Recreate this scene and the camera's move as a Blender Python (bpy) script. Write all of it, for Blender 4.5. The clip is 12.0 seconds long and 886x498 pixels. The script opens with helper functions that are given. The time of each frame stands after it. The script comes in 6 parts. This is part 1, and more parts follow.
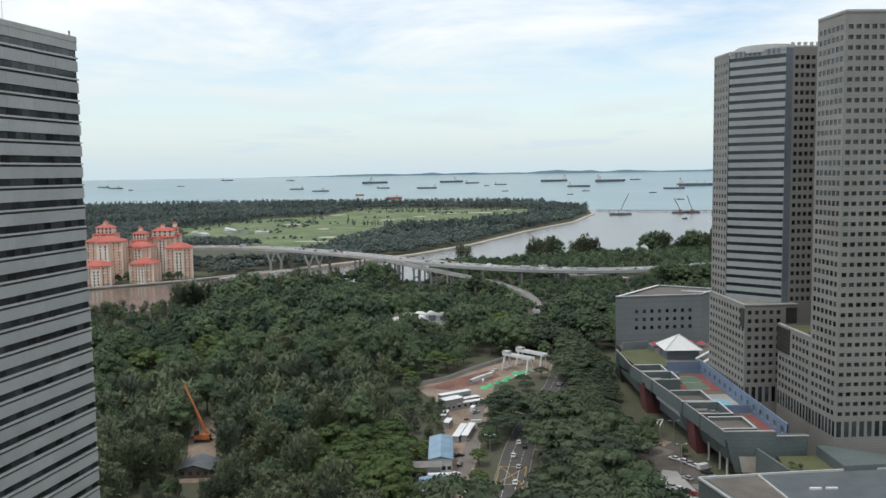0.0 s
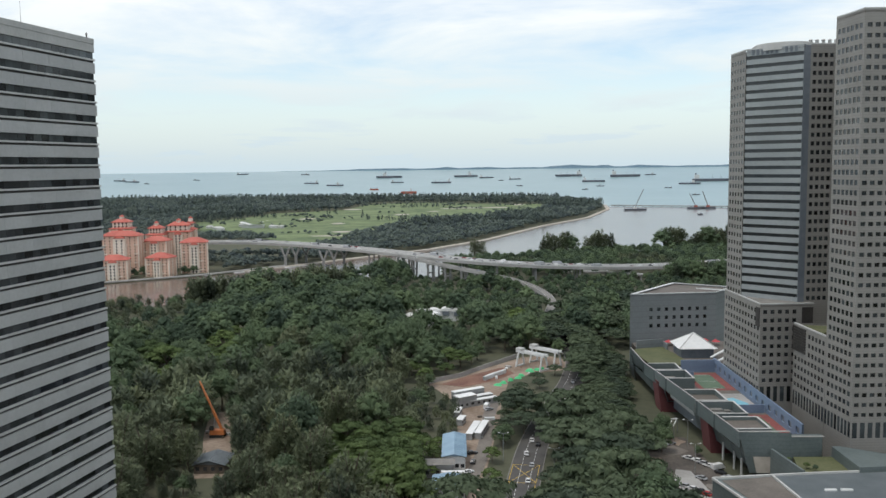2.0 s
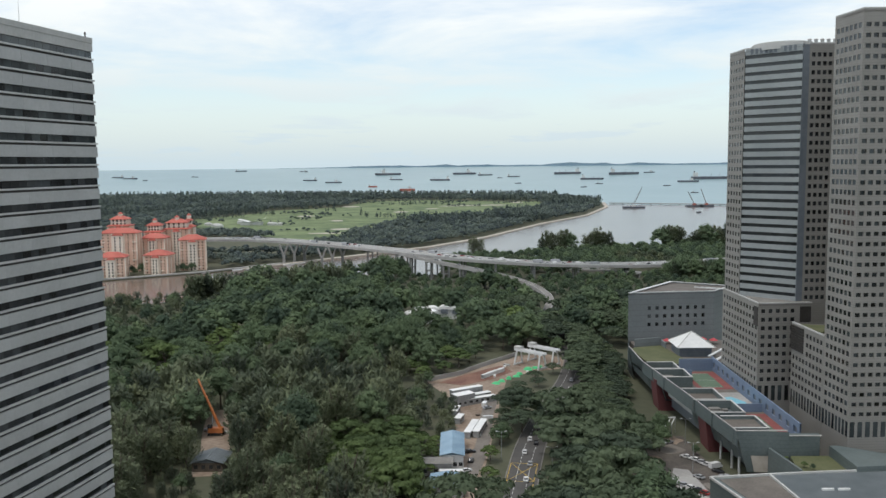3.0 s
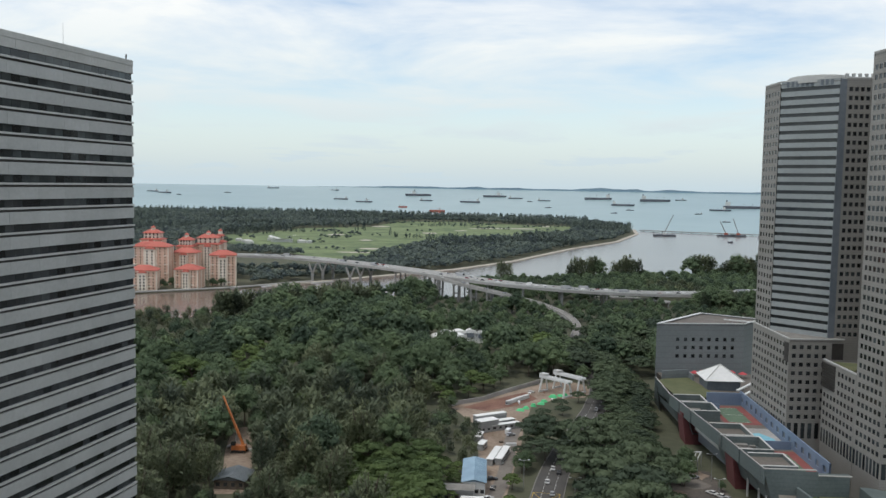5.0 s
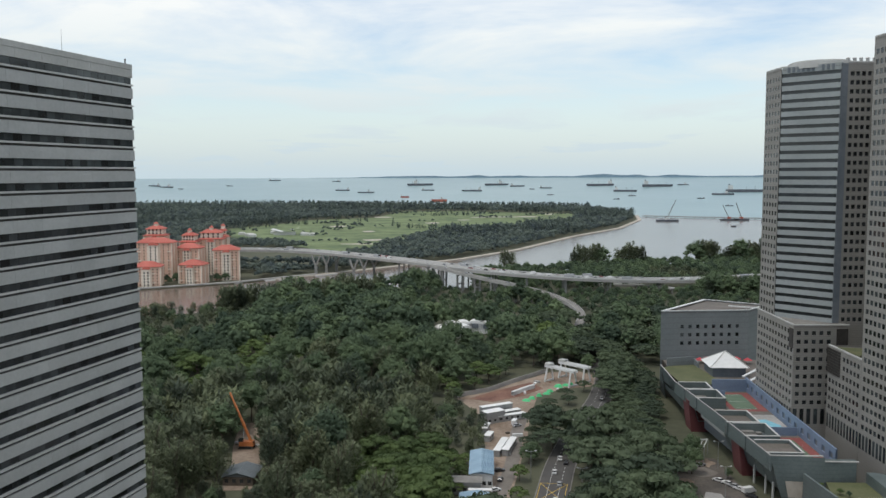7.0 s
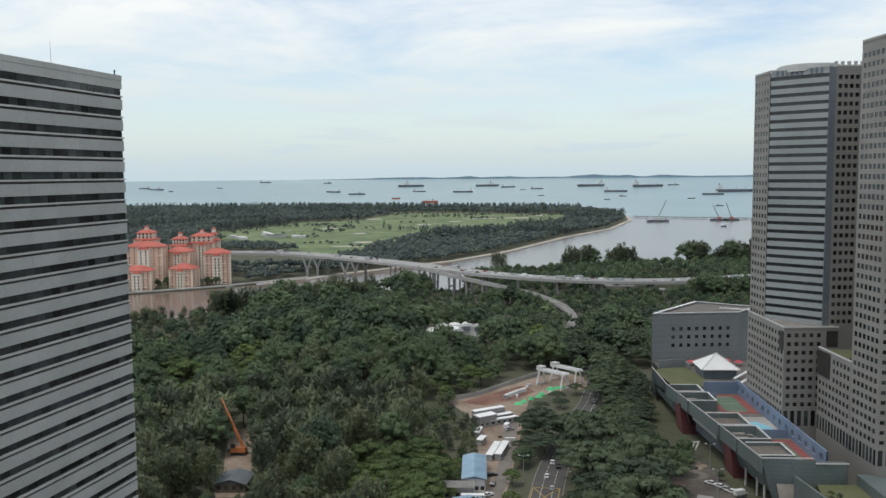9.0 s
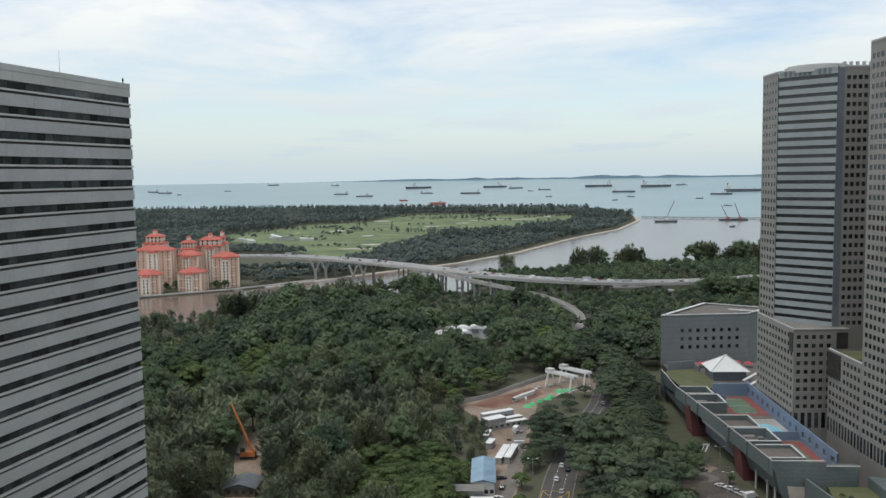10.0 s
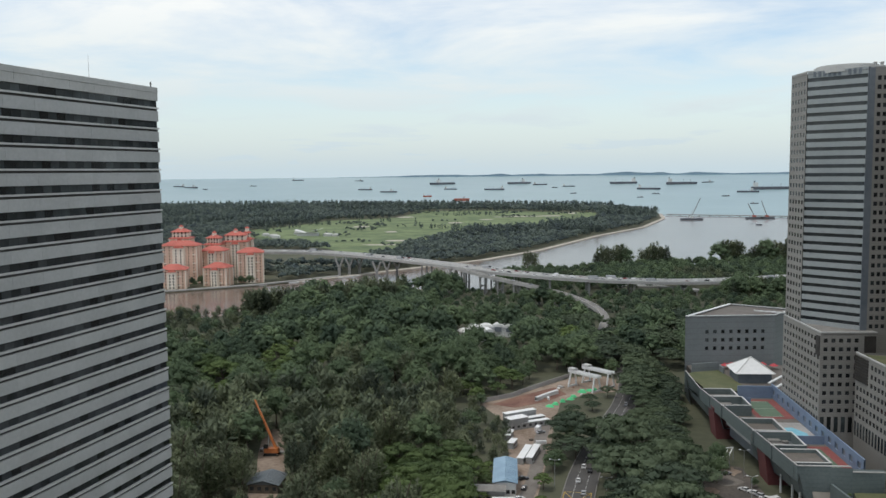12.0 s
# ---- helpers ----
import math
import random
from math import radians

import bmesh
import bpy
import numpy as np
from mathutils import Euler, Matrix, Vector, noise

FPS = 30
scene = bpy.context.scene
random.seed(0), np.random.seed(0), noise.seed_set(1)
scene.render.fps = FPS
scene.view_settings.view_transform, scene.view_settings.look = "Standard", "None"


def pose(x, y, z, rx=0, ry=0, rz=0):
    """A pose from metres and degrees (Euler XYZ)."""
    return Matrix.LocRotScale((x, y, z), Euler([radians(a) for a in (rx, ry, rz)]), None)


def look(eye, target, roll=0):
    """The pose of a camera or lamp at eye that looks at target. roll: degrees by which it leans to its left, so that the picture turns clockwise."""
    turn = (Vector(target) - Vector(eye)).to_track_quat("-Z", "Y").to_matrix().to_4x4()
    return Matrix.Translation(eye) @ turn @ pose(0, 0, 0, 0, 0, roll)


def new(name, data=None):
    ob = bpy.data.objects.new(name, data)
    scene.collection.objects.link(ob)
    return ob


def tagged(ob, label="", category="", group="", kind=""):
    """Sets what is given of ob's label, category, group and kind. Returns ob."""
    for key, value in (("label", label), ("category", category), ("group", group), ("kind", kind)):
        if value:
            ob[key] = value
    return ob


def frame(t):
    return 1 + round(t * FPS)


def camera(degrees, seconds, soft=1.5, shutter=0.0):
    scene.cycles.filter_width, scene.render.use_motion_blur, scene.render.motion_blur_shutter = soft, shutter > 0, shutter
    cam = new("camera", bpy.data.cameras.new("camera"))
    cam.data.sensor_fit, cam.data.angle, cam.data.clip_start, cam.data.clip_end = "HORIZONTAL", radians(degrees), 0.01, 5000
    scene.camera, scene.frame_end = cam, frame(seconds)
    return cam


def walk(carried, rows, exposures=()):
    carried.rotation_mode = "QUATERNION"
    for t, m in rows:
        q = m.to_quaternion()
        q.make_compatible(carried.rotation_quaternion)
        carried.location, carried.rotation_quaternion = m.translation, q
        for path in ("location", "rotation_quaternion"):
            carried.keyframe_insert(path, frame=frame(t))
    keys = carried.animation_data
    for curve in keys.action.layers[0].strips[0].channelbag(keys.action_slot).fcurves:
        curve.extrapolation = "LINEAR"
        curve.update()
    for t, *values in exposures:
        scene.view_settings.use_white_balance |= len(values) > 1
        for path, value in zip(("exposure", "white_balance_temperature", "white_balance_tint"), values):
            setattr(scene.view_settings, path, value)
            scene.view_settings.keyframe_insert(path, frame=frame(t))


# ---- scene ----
# A lift rises along a high building: the eye stays over one spot of the plan.
cam = camera(55.02, 12.0)
ROWS = [  # seconds, height, tilt, lean, turn
    (0.0, 112.00, 84.771, 0.834, -0.000),
    (0.5, 112.31, 84.738, 0.614, 0.423),
    (1.0, 112.74, 84.301, 0.850, 0.560),
    (1.5, 113.02, 84.317, 0.734, 0.619),
    (2.0, 113.42, 84.397, 0.685, 0.966),
    (2.5, 113.68, 84.389, 0.742, 0.796),
    (3.0, 113.97, 84.211, 0.566, 0.877),
    (5.0, 115.26, 85.645, -0.993, 2.927),
    (5.5, 115.77, 85.459, -0.620, 3.148),
    (6.0, 116.13, 85.380, 0.182, 2.956),
    (6.5, 116.39, 85.137, 0.418, 3.073),
    (7.0, 116.95, 84.898, 0.157, 3.035),
    (9.0, 118.57, 84.954, 0.432, 2.425),
    (9.5, 119.03, 85.313, 0.353, 2.707),
    (10.0, 119.37, 85.055, 0.816, 2.925),
    (10.5, 119.77, 84.970, 0.632, 3.310),
    (11.0, 120.19, 85.007, 0.565, 3.861),
    (11.5, 120.40, 84.996, 0.607, 4.327),
    (12.0, 121.00, 84.780, 0.528, 4.536),
]
walk(cam, [(t, pose(0, 0, z, rx, ry, rz)) for t, z, rx, ry, rz in ROWS], ((0, 0.06), (3, 0.04), (5, -0.04), (12, -0.06)))

# ---------------------------------------------------------------- light
SUN_UP, SUN_ROUND = radians(68), radians(235)

world = bpy.data.worlds.new("overcast_sky")
scene.world = world
world.use_nodes = True
wn, wl = world.node_tree.nodes, world.node_tree.links
wn.clear()
w_out = wn.new("ShaderNodeOutputWorld")
w_back = wn.new("ShaderNodeBackground")
w_sky = wn.new("ShaderNodeTexSky")
w_sky.sky_type = "NISHITA"
w_sky.sun_disc = False
w_sky.sun_elevation, w_sky.sun_rotation = SUN_UP, SUN_ROUND
w_sky.dust_density = 0.6
w_gain = wn.new("ShaderNodeVectorMath")
w_gain.operation = "SCALE"
w_gain.inputs["Scale"].default_value = 0.16
wl.new(w_sky.outputs[0], w_gain.inputs[0])
w_co = wn.new("ShaderNodeTexCoord")
w_split = wn.new("ShaderNodeSeparateXYZ")
wl.new(w_co.outputs["Generated"], w_split.inputs[0])


def w_math(op, a, b=None, clamp=False):
    n = wn.new("ShaderNodeMath")
    n.operation, n.use_clamp = op, clamp
    for i, s in enumerate((a, b)):
        if s is None:
            continue
        if isinstance(s, (int, float)):
            n.inputs[i].default_value = s
        else:
            wl.new(s, n.inputs[i])
    return n.outputs[0]


# clouds lie on a flat layer: direction divided by its height
w_h = w_math("ADD", w_math("MAXIMUM", w_split.outputs[2], 0.0), 0.10)
w_flat = wn.new("ShaderNodeCombineXYZ")
wl.new(w_math("DIVIDE", w_split.outputs[0], w_h), w_flat.inputs[0])
wl.new(w_math("DIVIDE", w_split.outputs[1], w_h), w_flat.inputs[1])
w_noise = wn.new("ShaderNodeTexNoise")
w_noise.inputs["Scale"].default_value = 0.75
w_noise.inputs["Detail"].default_value = 7.0
w_noise.inputs["Roughness"].default_value = 0.57
w_noise.inputs["Distortion"].default_value = 0.35
wl.new(w_flat.outputs[0], w_noise.inputs["Vector"])
w_cover = wn.new("ShaderNodeValToRGB")
w_cover.color_ramp.elements[0].position, w_cover.color_ramp.elements[0].color = 0.36, (0.12, 0.12, 0.12, 1)
w_cover.color_ramp.elements[1].position, w_cover.color_ramp.elements[1].color = 0.60, (1, 1, 1, 1)
wl.new(w_noise.outputs[0], w_cover.inputs[0])
w_tone = wn.new("ShaderNodeValToRGB")  # cloud colour from the haze at the horizon up
w_tone.color_ramp.elements[0].position, w_tone.color_ramp.elements[0].color = 0.0, (0.60, 0.72, 0.78, 1)
w_tone.color_ramp.elements[1].position, w_tone.color_ramp.elements[1].color = 0.22, (1.06, 1.07, 1.06, 1)
w_mid = w_tone.color_ramp.elements.new(0.08)
w_mid.color = (0.75, 0.845, 0.87, 1)
wl.new(w_split.outputs[2], w_tone.inputs[0])
w_mix = wn.new("ShaderNodeMix")
w_mix.data_type = "RGBA"
w_haze = w_math("SUBTRACT", 1.0, w_math("DIVIDE", w_split.outputs[2], 0.13), True)
wl.new(w_math("MAXIMUM", w_cover.outputs[0], w_haze), w_mix.inputs[0])
wl.new(w_gain.outputs[0], w_mix.inputs[6])
wl.new(w_tone.outputs[0], w_mix.inputs[7])
wl.new(w_mix.outputs[2], w_back.inputs[0])
w_back.inputs[1].default_value = 1.0
wl.new(w_back.outputs[0], w_out.inputs[0])

sun = new("sun", bpy.data.lights.new("sun", "SUN"))
sun.data.energy, sun.data.angle, sun.data.color = 1.5, radians(14), (1.0, 0.96, 0.9)
sun.matrix_basis = look((-60, 60, 300), (-60 - math.sin(SUN_ROUND) * 100, 60 - math.cos(SUN_ROUND) * 100, 300 - math.tan(SUN_UP) * 100))

# ---------------------------------------------------------------- materials
def material(name, low, high, scale=0.3, rough=0.7, metal=0.0, bump=0.0, fine=6.0, vary="", amount=0.25, spec=0.5, lines=0.0, line_dark=0.6, detail=5.0):
    """Two-scale mottled surface between two colours; vary: object or island; lines: metres between level joints."""
    m = bpy.data.materials.new(name)
    m.use_nodes = True
    n, l = m.node_tree.nodes, m.node_tree.links
    bsdf = n["Principled BSDF"]
    geo = n.new("ShaderNodeNewGeometry")
    big, small = n.new("ShaderNodeTexNoise"), n.new("ShaderNodeTexNoise")
    big.inputs["Scale"].default_value, small.inputs["Scale"].default_value = scale, scale * fine
    big.inputs["Detail"].default_value = small.inputs["Detail"].default_value = detail
    for t in (big, small):
        l.new(geo.outputs["Position"], t.inputs["Vector"])
    blend = n.new("ShaderNodeMath")
    blend.operation = "MULTIPLY_ADD"
    blend.inputs[1].default_value = 0.6
    l.new(big.outputs[0], blend.inputs[0])
    half = n.new("ShaderNodeMath")
    half.operation = "MULTIPLY"
    half.inputs[1].default_value = 0.4
    l.new(small.outputs[0], half.inputs[0])
    l.new(half.outputs[0], blend.inputs[2])
    ramp = n.new("ShaderNodeValToRGB")
    ramp.color_ramp.elements[0].position, ramp.color_ramp.elements[0].color = 0.36, (*low, 1)
    ramp.color_ramp.elements[1].position, ramp.color_ramp.elements[1].color = 0.64, (*high, 1)
    l.new(blend.outputs[0], ramp.inputs[0])
    colour = ramp.outputs[0]

    def times(colour, factor):
        mul = n.new("ShaderNodeVectorMath")
        mul.operation = "SCALE"
        l.new(colour, mul.inputs[0])
        l.new(factor, mul.inputs["Scale"])
        return mul.outputs[0]

    if vary:
        src = n.new("ShaderNodeObjectInfo").outputs["Random"] if vary == "object" else geo.outputs["Random Per Island"]
        rng = n.new("ShaderNodeMapRange")
        rng.inputs[3].default_value, rng.inputs[4].default_value = 1 - amount, 1 + amount
        l.new(src, rng.inputs[0])
        colour = times(colour, rng.outputs[0])
    if lines:
        sep = n.new("ShaderNodeSeparateXYZ")
        l.new(geo.outputs["Position"], sep.inputs[0])
        pp = n.new("ShaderNodeMath")
        pp.operation = "PINGPONG"
        pp.inputs[1].default_value = lines / 2
        l.new(sep.outputs[2], pp.inputs[0])
        lr = n.new("ShaderNodeMapRange")
        lr.inputs[1].default_value, lr.inputs[2].default_value = 0.0, lines * 0.11
        lr.inputs[3].default_value, lr.inputs[4].default_value = line_dark, 1.0
        l.new(pp.outputs[0], lr.inputs[0])
        colour = times(colour, lr.outputs[0])
    l.new(colour, bsdf.inputs["Base Color"])
    bsdf.inputs["Roughness"].default_value, bsdf.inputs["Metallic"].default_value = rough, metal
    bsdf.inputs["Specular IOR Level"].default_value = spec
    if bump:
        b = n.new("ShaderNodeBump")
        b.inputs["Strength"].default_value, b.inputs["Distance"].default_value = 0.6, bump
        l.new(small.outputs[0], b.inputs["Height"])
        l.new(b.outputs[0], bsdf.inputs["Normal"])
    return m


GRANITE = material("grey_granite_cladding", (0.210, 0.202, 0.184), (0.278, 0.267, 0.245), 0.06, 0.6, fine=40, lines=0.97, line_dark=0.72)
GRANITE_BAND = material("pale_metal_band", (0.26, 0.285, 0.285), (0.34, 0.365, 0.365), 0.05, 0.35, fine=20)
CHANNEL = material("blue_grey_panel", (0.105, 0.125, 0.145), (0.16, 0.18, 0.20), 0.1, 0.45)
DARK_GLASS = material("dark_window_glass", (0.018, 0.020, 0.022), (0.046, 0.050, 0.052), 0.12, 0.08, fine=3, vary="island", amount=0.7)
PANE_GLASS = material("dark_tinted_pane", (0.018, 0.022, 0.023), (0.050, 0.058, 0.060), 0.12, 0.08, fine=3, vary="object", amount=0.8)
PANEL = material("pale_grey_spandrel", (0.37, 0.375, 0.365), (0.45, 0.455, 0.445), 0.12, 0.5, fine=14, vary="object", amount=0.05)
BRIGHT_BAR = material("pale_sill_bar", (0.45, 0.45, 0.43), (0.55, 0.55, 0.53), 0.3, 0.4)
# serves real louvres, and also strips and blocks coloured dark for shade
SHADOW_GAP = material("bronze_louvre_and_shade", (0.025, 0.022, 0.02), (0.05, 0.045, 0.04), 0.3, 0.6)
PARAPET = material("parapet_concrete", (0.42, 0.42, 0.40), (0.52, 0.52, 0.50), 0.15, 0.7, fine=12)
ROOF_GREY = material("grey_roof_felt", (0.14, 0.135, 0.125), (0.24, 0.23, 0.21), 0.15, 0.85, fine=10)
ROOF_BROWN = material("brown_gravel_roof", (0.095, 0.085, 0.073), (0.155, 0.138, 0.120), 0.12, 0.9, fine=12)
ROOF_BLUE = material("pale_blue_metal_roof", (0.090, 0.108, 0.115), (0.130, 0.148, 0.155), 0.2, 0.45, fine=12)
BLOCK_GREY = material("grey_block_cladding", (0.15, 0.17, 0.175), (0.20, 0.22, 0.225), 0.05, 0.55, fine=20, lines=3.0, line_dark=0.85)
TEAL_PANEL = material("grey_green_cladding", (0.086, 0.110, 0.108), (0.132, 0.158, 0.155), 0.07, 0.5, fine=16, lines=1.5, line_dark=0.82)
SHED_BLUE = material("blue_shed_roof", (0.17, 0.27, 0.36), (0.25, 0.37, 0.46), 0.2, 0.5, fine=12)
BLUE_WALL = material("blue_painted_wall", (0.13, 0.18, 0.26), (0.18, 0.24, 0.33), 0.1, 0.6, fine=14)
DEEP_RED = material("dark_red_render", (0.10, 0.028, 0.03), (0.15, 0.045, 0.045), 0.12, 0.7, fine=12)
COURT_RED = material("red_court_paint", (0.18, 0.05, 0.045), (0.25, 0.075, 0.065), 0.2, 0.8)
COURT_GREEN = material("green_court_paint", (0.075, 0.125, 0.08), (0.115, 0.17, 0.11), 0.2, 0.8)
POOL = material("pool_water", (0.20, 0.50, 0.62), (0.30, 0.60, 0.70), 0.4, 0.1)
LAWN = material("mown_lawn", (0.07, 0.085, 0.036), (0.125, 0.128, 0.062), 0.12, 0.95, fine=10)
WHITE_METAL = material("white_painted_metal", (0.55, 0.56, 0.55), (0.70, 0.71, 0.70), 0.3, 0.5, fine=8)
WHITE_TENT = material("white_roof_membrane", (0.62, 0.63, 0.61), (0.75, 0.75, 0.73), 0.1, 0.6)
CONCRETE = material("weathered_concrete", (0.27, 0.265, 0.25), (0.40, 0.39, 0.37), 0.08, 0.85, fine=12)
PIER = material("stained_concrete_pier", (0.20, 0.20, 0.19), (0.31, 0.305, 0.29), 0.2, 0.85)
ASPHALT = material("worn_asphalt", (0.055, 0.053, 0.05), (0.095, 0.09, 0.083), 0.12, 0.9, fine=14, bump=0.01)
DECK_ROAD = material("pale_worn_deck_concrete", (0.24, 0.235, 0.225), (0.34, 0.33, 0.315), 0.05, 0.9, fine=10)
DUST = material("dusty_tarmac", (0.062, 0.055, 0.048), (0.125, 0.108, 0.092), 0.11, 0.95, fine=8, bump=0.03)
TRACK = material("dusty_site_track", (0.13, 0.115, 0.10), (0.21, 0.19, 0.165), 0.15, 0.95, fine=8, bump=0.02)
EARTH = material("bare_earth", (0.16, 0.115, 0.08), (0.32, 0.255, 0.20), 0.07, 0.95, fine=9, bump=0.06)
RED_EARTH = material("red_laterite_earth", (0.12, 0.055, 0.04), (0.22, 0.12, 0.085), 0.1, 0.95, fine=9, bump=0.06)
SAND = material("pale_stone_bank", (0.34, 0.30, 0.25), (0.48, 0.44, 0.38), 0.05, 0.95, fine=8)
FLOOR_GREEN = material("woodland_floor", (0.055, 0.060, 0.034), (0.090, 0.092, 0.056), 0.02, 0.95, fine=14)
GOLF = material("golf_course_grass", (0.062, 0.100, 0.042), (0.180, 0.225, 0.098), 0.016, 0.95, fine=5, detail=9)
YELLOW = material("yellow_road_paint", (0.45, 0.30, 0.05), (0.60, 0.42, 0.09), 0.8, 0.8)
ROAD_WHITE = material("white_road_paint", (0.50, 0.50, 0.48), (0.68, 0.68, 0.66), 0.8, 0.8)
PEACH = material("peach_render", (0.60, 0.40, 0.30), (0.70, 0.49, 0.38), 0.05, 0.8, fine=14)
CREAM = material("cream_render", (0.70, 0.61, 0.51), (0.80, 0.71, 0.61), 0.05, 0.8, fine=14)
RED_TILE = material("red_roof_tile", (0.36, 0.085, 0.062), (0.48, 0.135, 0.10), 0.08, 0.75, fine=20)
ORANGE = material("orange_machine_paint", (0.42, 0.13, 0.04), (0.54, 0.19, 0.06), 0.5, 0.5)
SAFETY_GREEN = material("bright_green_netting", (0.06, 0.42, 0.17), (0.12, 0.55, 0.25), 0.5, 0.8)
CANOPY_RED = material("red_canvas", (0.38, 0.05, 0.06), (0.50, 0.08, 0.09), 0.5, 0.8)
BARK = material("grey_brown_bark", (0.07, 0.055, 0.04), (0.14, 0.115, 0.09), 0.5, 0.95, fine=6)
HULL_DARK = material("dark_ship_hull", (0.07, 0.075, 0.09), (0.12, 0.125, 0.14), 0.02, 0.6)
HULL_RED = material("red_ship_hull", (0.32, 0.09, 0.06), (0.42, 0.13, 0.09), 0.02, 0.6)
SHIP_WHITE = material("ship_superstructure", (0.50, 0.50, 0.48), (0.62, 0.62, 0.60), 0.05, 0.6)
# the islands' pale blue is haze put into the base colour
HAZED_ISLAND = material("distant_island", (0.16, 0.24, 0.30), (0.22, 0.30, 0.36), 0.004, 1.0)
RUBBER = material("black_rubber", (0.012, 0.012, 0.012), (0.025, 0.025, 0.025), 2.0, 0.8)
STEEL = material("galvanised_steel", (0.30, 0.31, 0.31), (0.42, 0.43, 0.43), 0.8, 0.5, metal=0.4)
CAR_PAINTS = [material("car_paint_" + k, a, b, 0.7, 0.25) for k, a, b in (
    ("white", (0.66, 0.66, 0.65), (0.74, 0.74, 0.73)), ("silver", (0.34, 0.35, 0.36), (0.42, 0.43, 0.44)),
    ("black", (0.015, 0.015, 0.018), (0.03, 0.03, 0.033)), ("red", (0.30, 0.03, 0.03), (0.38, 0.05, 0.045)),
    ("blue", (0.04, 0.08, 0.20), (0.06, 0.11, 0.26)))]


def foliage(name, low, high, amount=0.11):
    """Leaves; each tree carries its own tint, an attribute from 0 to 1."""
    m = material(name, low, high, 0.09, 0.8, fine=5, vary="island", amount=amount, spec=0.2)
    n, l = m.node_tree.nodes, m.node_tree.links
    bsdf = n["Principled BSDF"]
    src = bsdf.inputs["Base Color"].links[0].from_socket
    att = n.new("ShaderNodeAttribute")
    att.attribute_name = "tint"
    ramp = n.new("ShaderNodeValToRGB")
    for e, (p, c) in zip(ramp.color_ramp.elements, ((0.0, (0.58, 0.62, 0.66, 1)), (1.0, (1.36, 1.32, 1.10, 1)))):
        e.position, e.color = p, c
    l.new(att.outputs["Fac"], ramp.inputs[0])
    mul = n.new("ShaderNodeVectorMath")
    mul.operation = "MULTIPLY"
    l.new(src, mul.inputs[0])
    l.new(ramp.outputs[0], mul.inputs[1])
    l.new(mul.outputs[0], bsdf.inputs["Base Color"])
    # light that shines through the leaf
    glow = n.new("ShaderNodeBsdfTranslucent")
    l.new(mul.outputs[0], glow.inputs["Color"])
    mix = n.new("ShaderNodeMixShader")
    mix.inputs[0].default_value = 0.3
    l.new(bsdf.outputs[0], mix.inputs[1])
    l.new(glow.outputs[0], mix.inputs[2])
    l.new(mix.outputs[0], n["Material Output"].inputs["Surface"])
    return m


LEAF = foliage("broadleaf_canopy", (0.074, 0.110, 0.070), (0.122, 0.168, 0.104))
LEAF_DARK = foliage("casuarina_needles", (0.102, 0.124, 0.086), (0.146, 0.172, 0.116))
LEAF_LIGHT = foliage("young_bright_foliage", (0.082, 0.122, 0.050), (0.132, 0.182, 0.078))
LEAF_ROAD = foliage("rain_tree_canopy", (0.068, 0.094, 0.064), (0.106, 0.138, 0.092))
# far leaves carry the haze of distance in their paler, bluer colour
LEAF_HAZED = foliage("hazed_far_canopy", (0.102, 0.130, 0.130), (0.142, 0.176, 0.172), 0.05)


def water(name, low, high, rough, scale, bump):
    m = material(name, low, high, scale, rough, fine=6, spec=0.5)
    n, l = m.node_tree.nodes, m.node_tree.links
    geo, t, b = n.new("ShaderNodeNewGeometry"), n.new("ShaderNodeTexNoise"), n.new("ShaderNodeBump")
    t.inputs["Scale"].default_value, t.inputs["Detail"].default_value = 0.25, 4
    b.inputs["Strength"].default_value, b.inputs["Distance"].default_value = 0.5, bump
    l.new(geo.outputs["Position"], t.inputs["Vector"])
    l.new(t.outputs[0], b.inputs["Height"])
    l.new(b.outputs[0], n["Principled BSDF"].inputs["Normal"])
    return m


SEA = water("grey_blue_sea", (0.17, 0.275, 0.29), (0.22, 0.325, 0.34), 0.32, 0.0012, 0.25)
BAY = water("silty_bay_water", (0.13, 0.128, 0.118), (0.17, 0.165, 0.152), 0.22, 0.004, 0.15)
RIVER = water("muddy_river_water", (0.135, 0.100, 0.078), (0.175, 0.132, 0.104), 0.2, 0.006, 0.1)


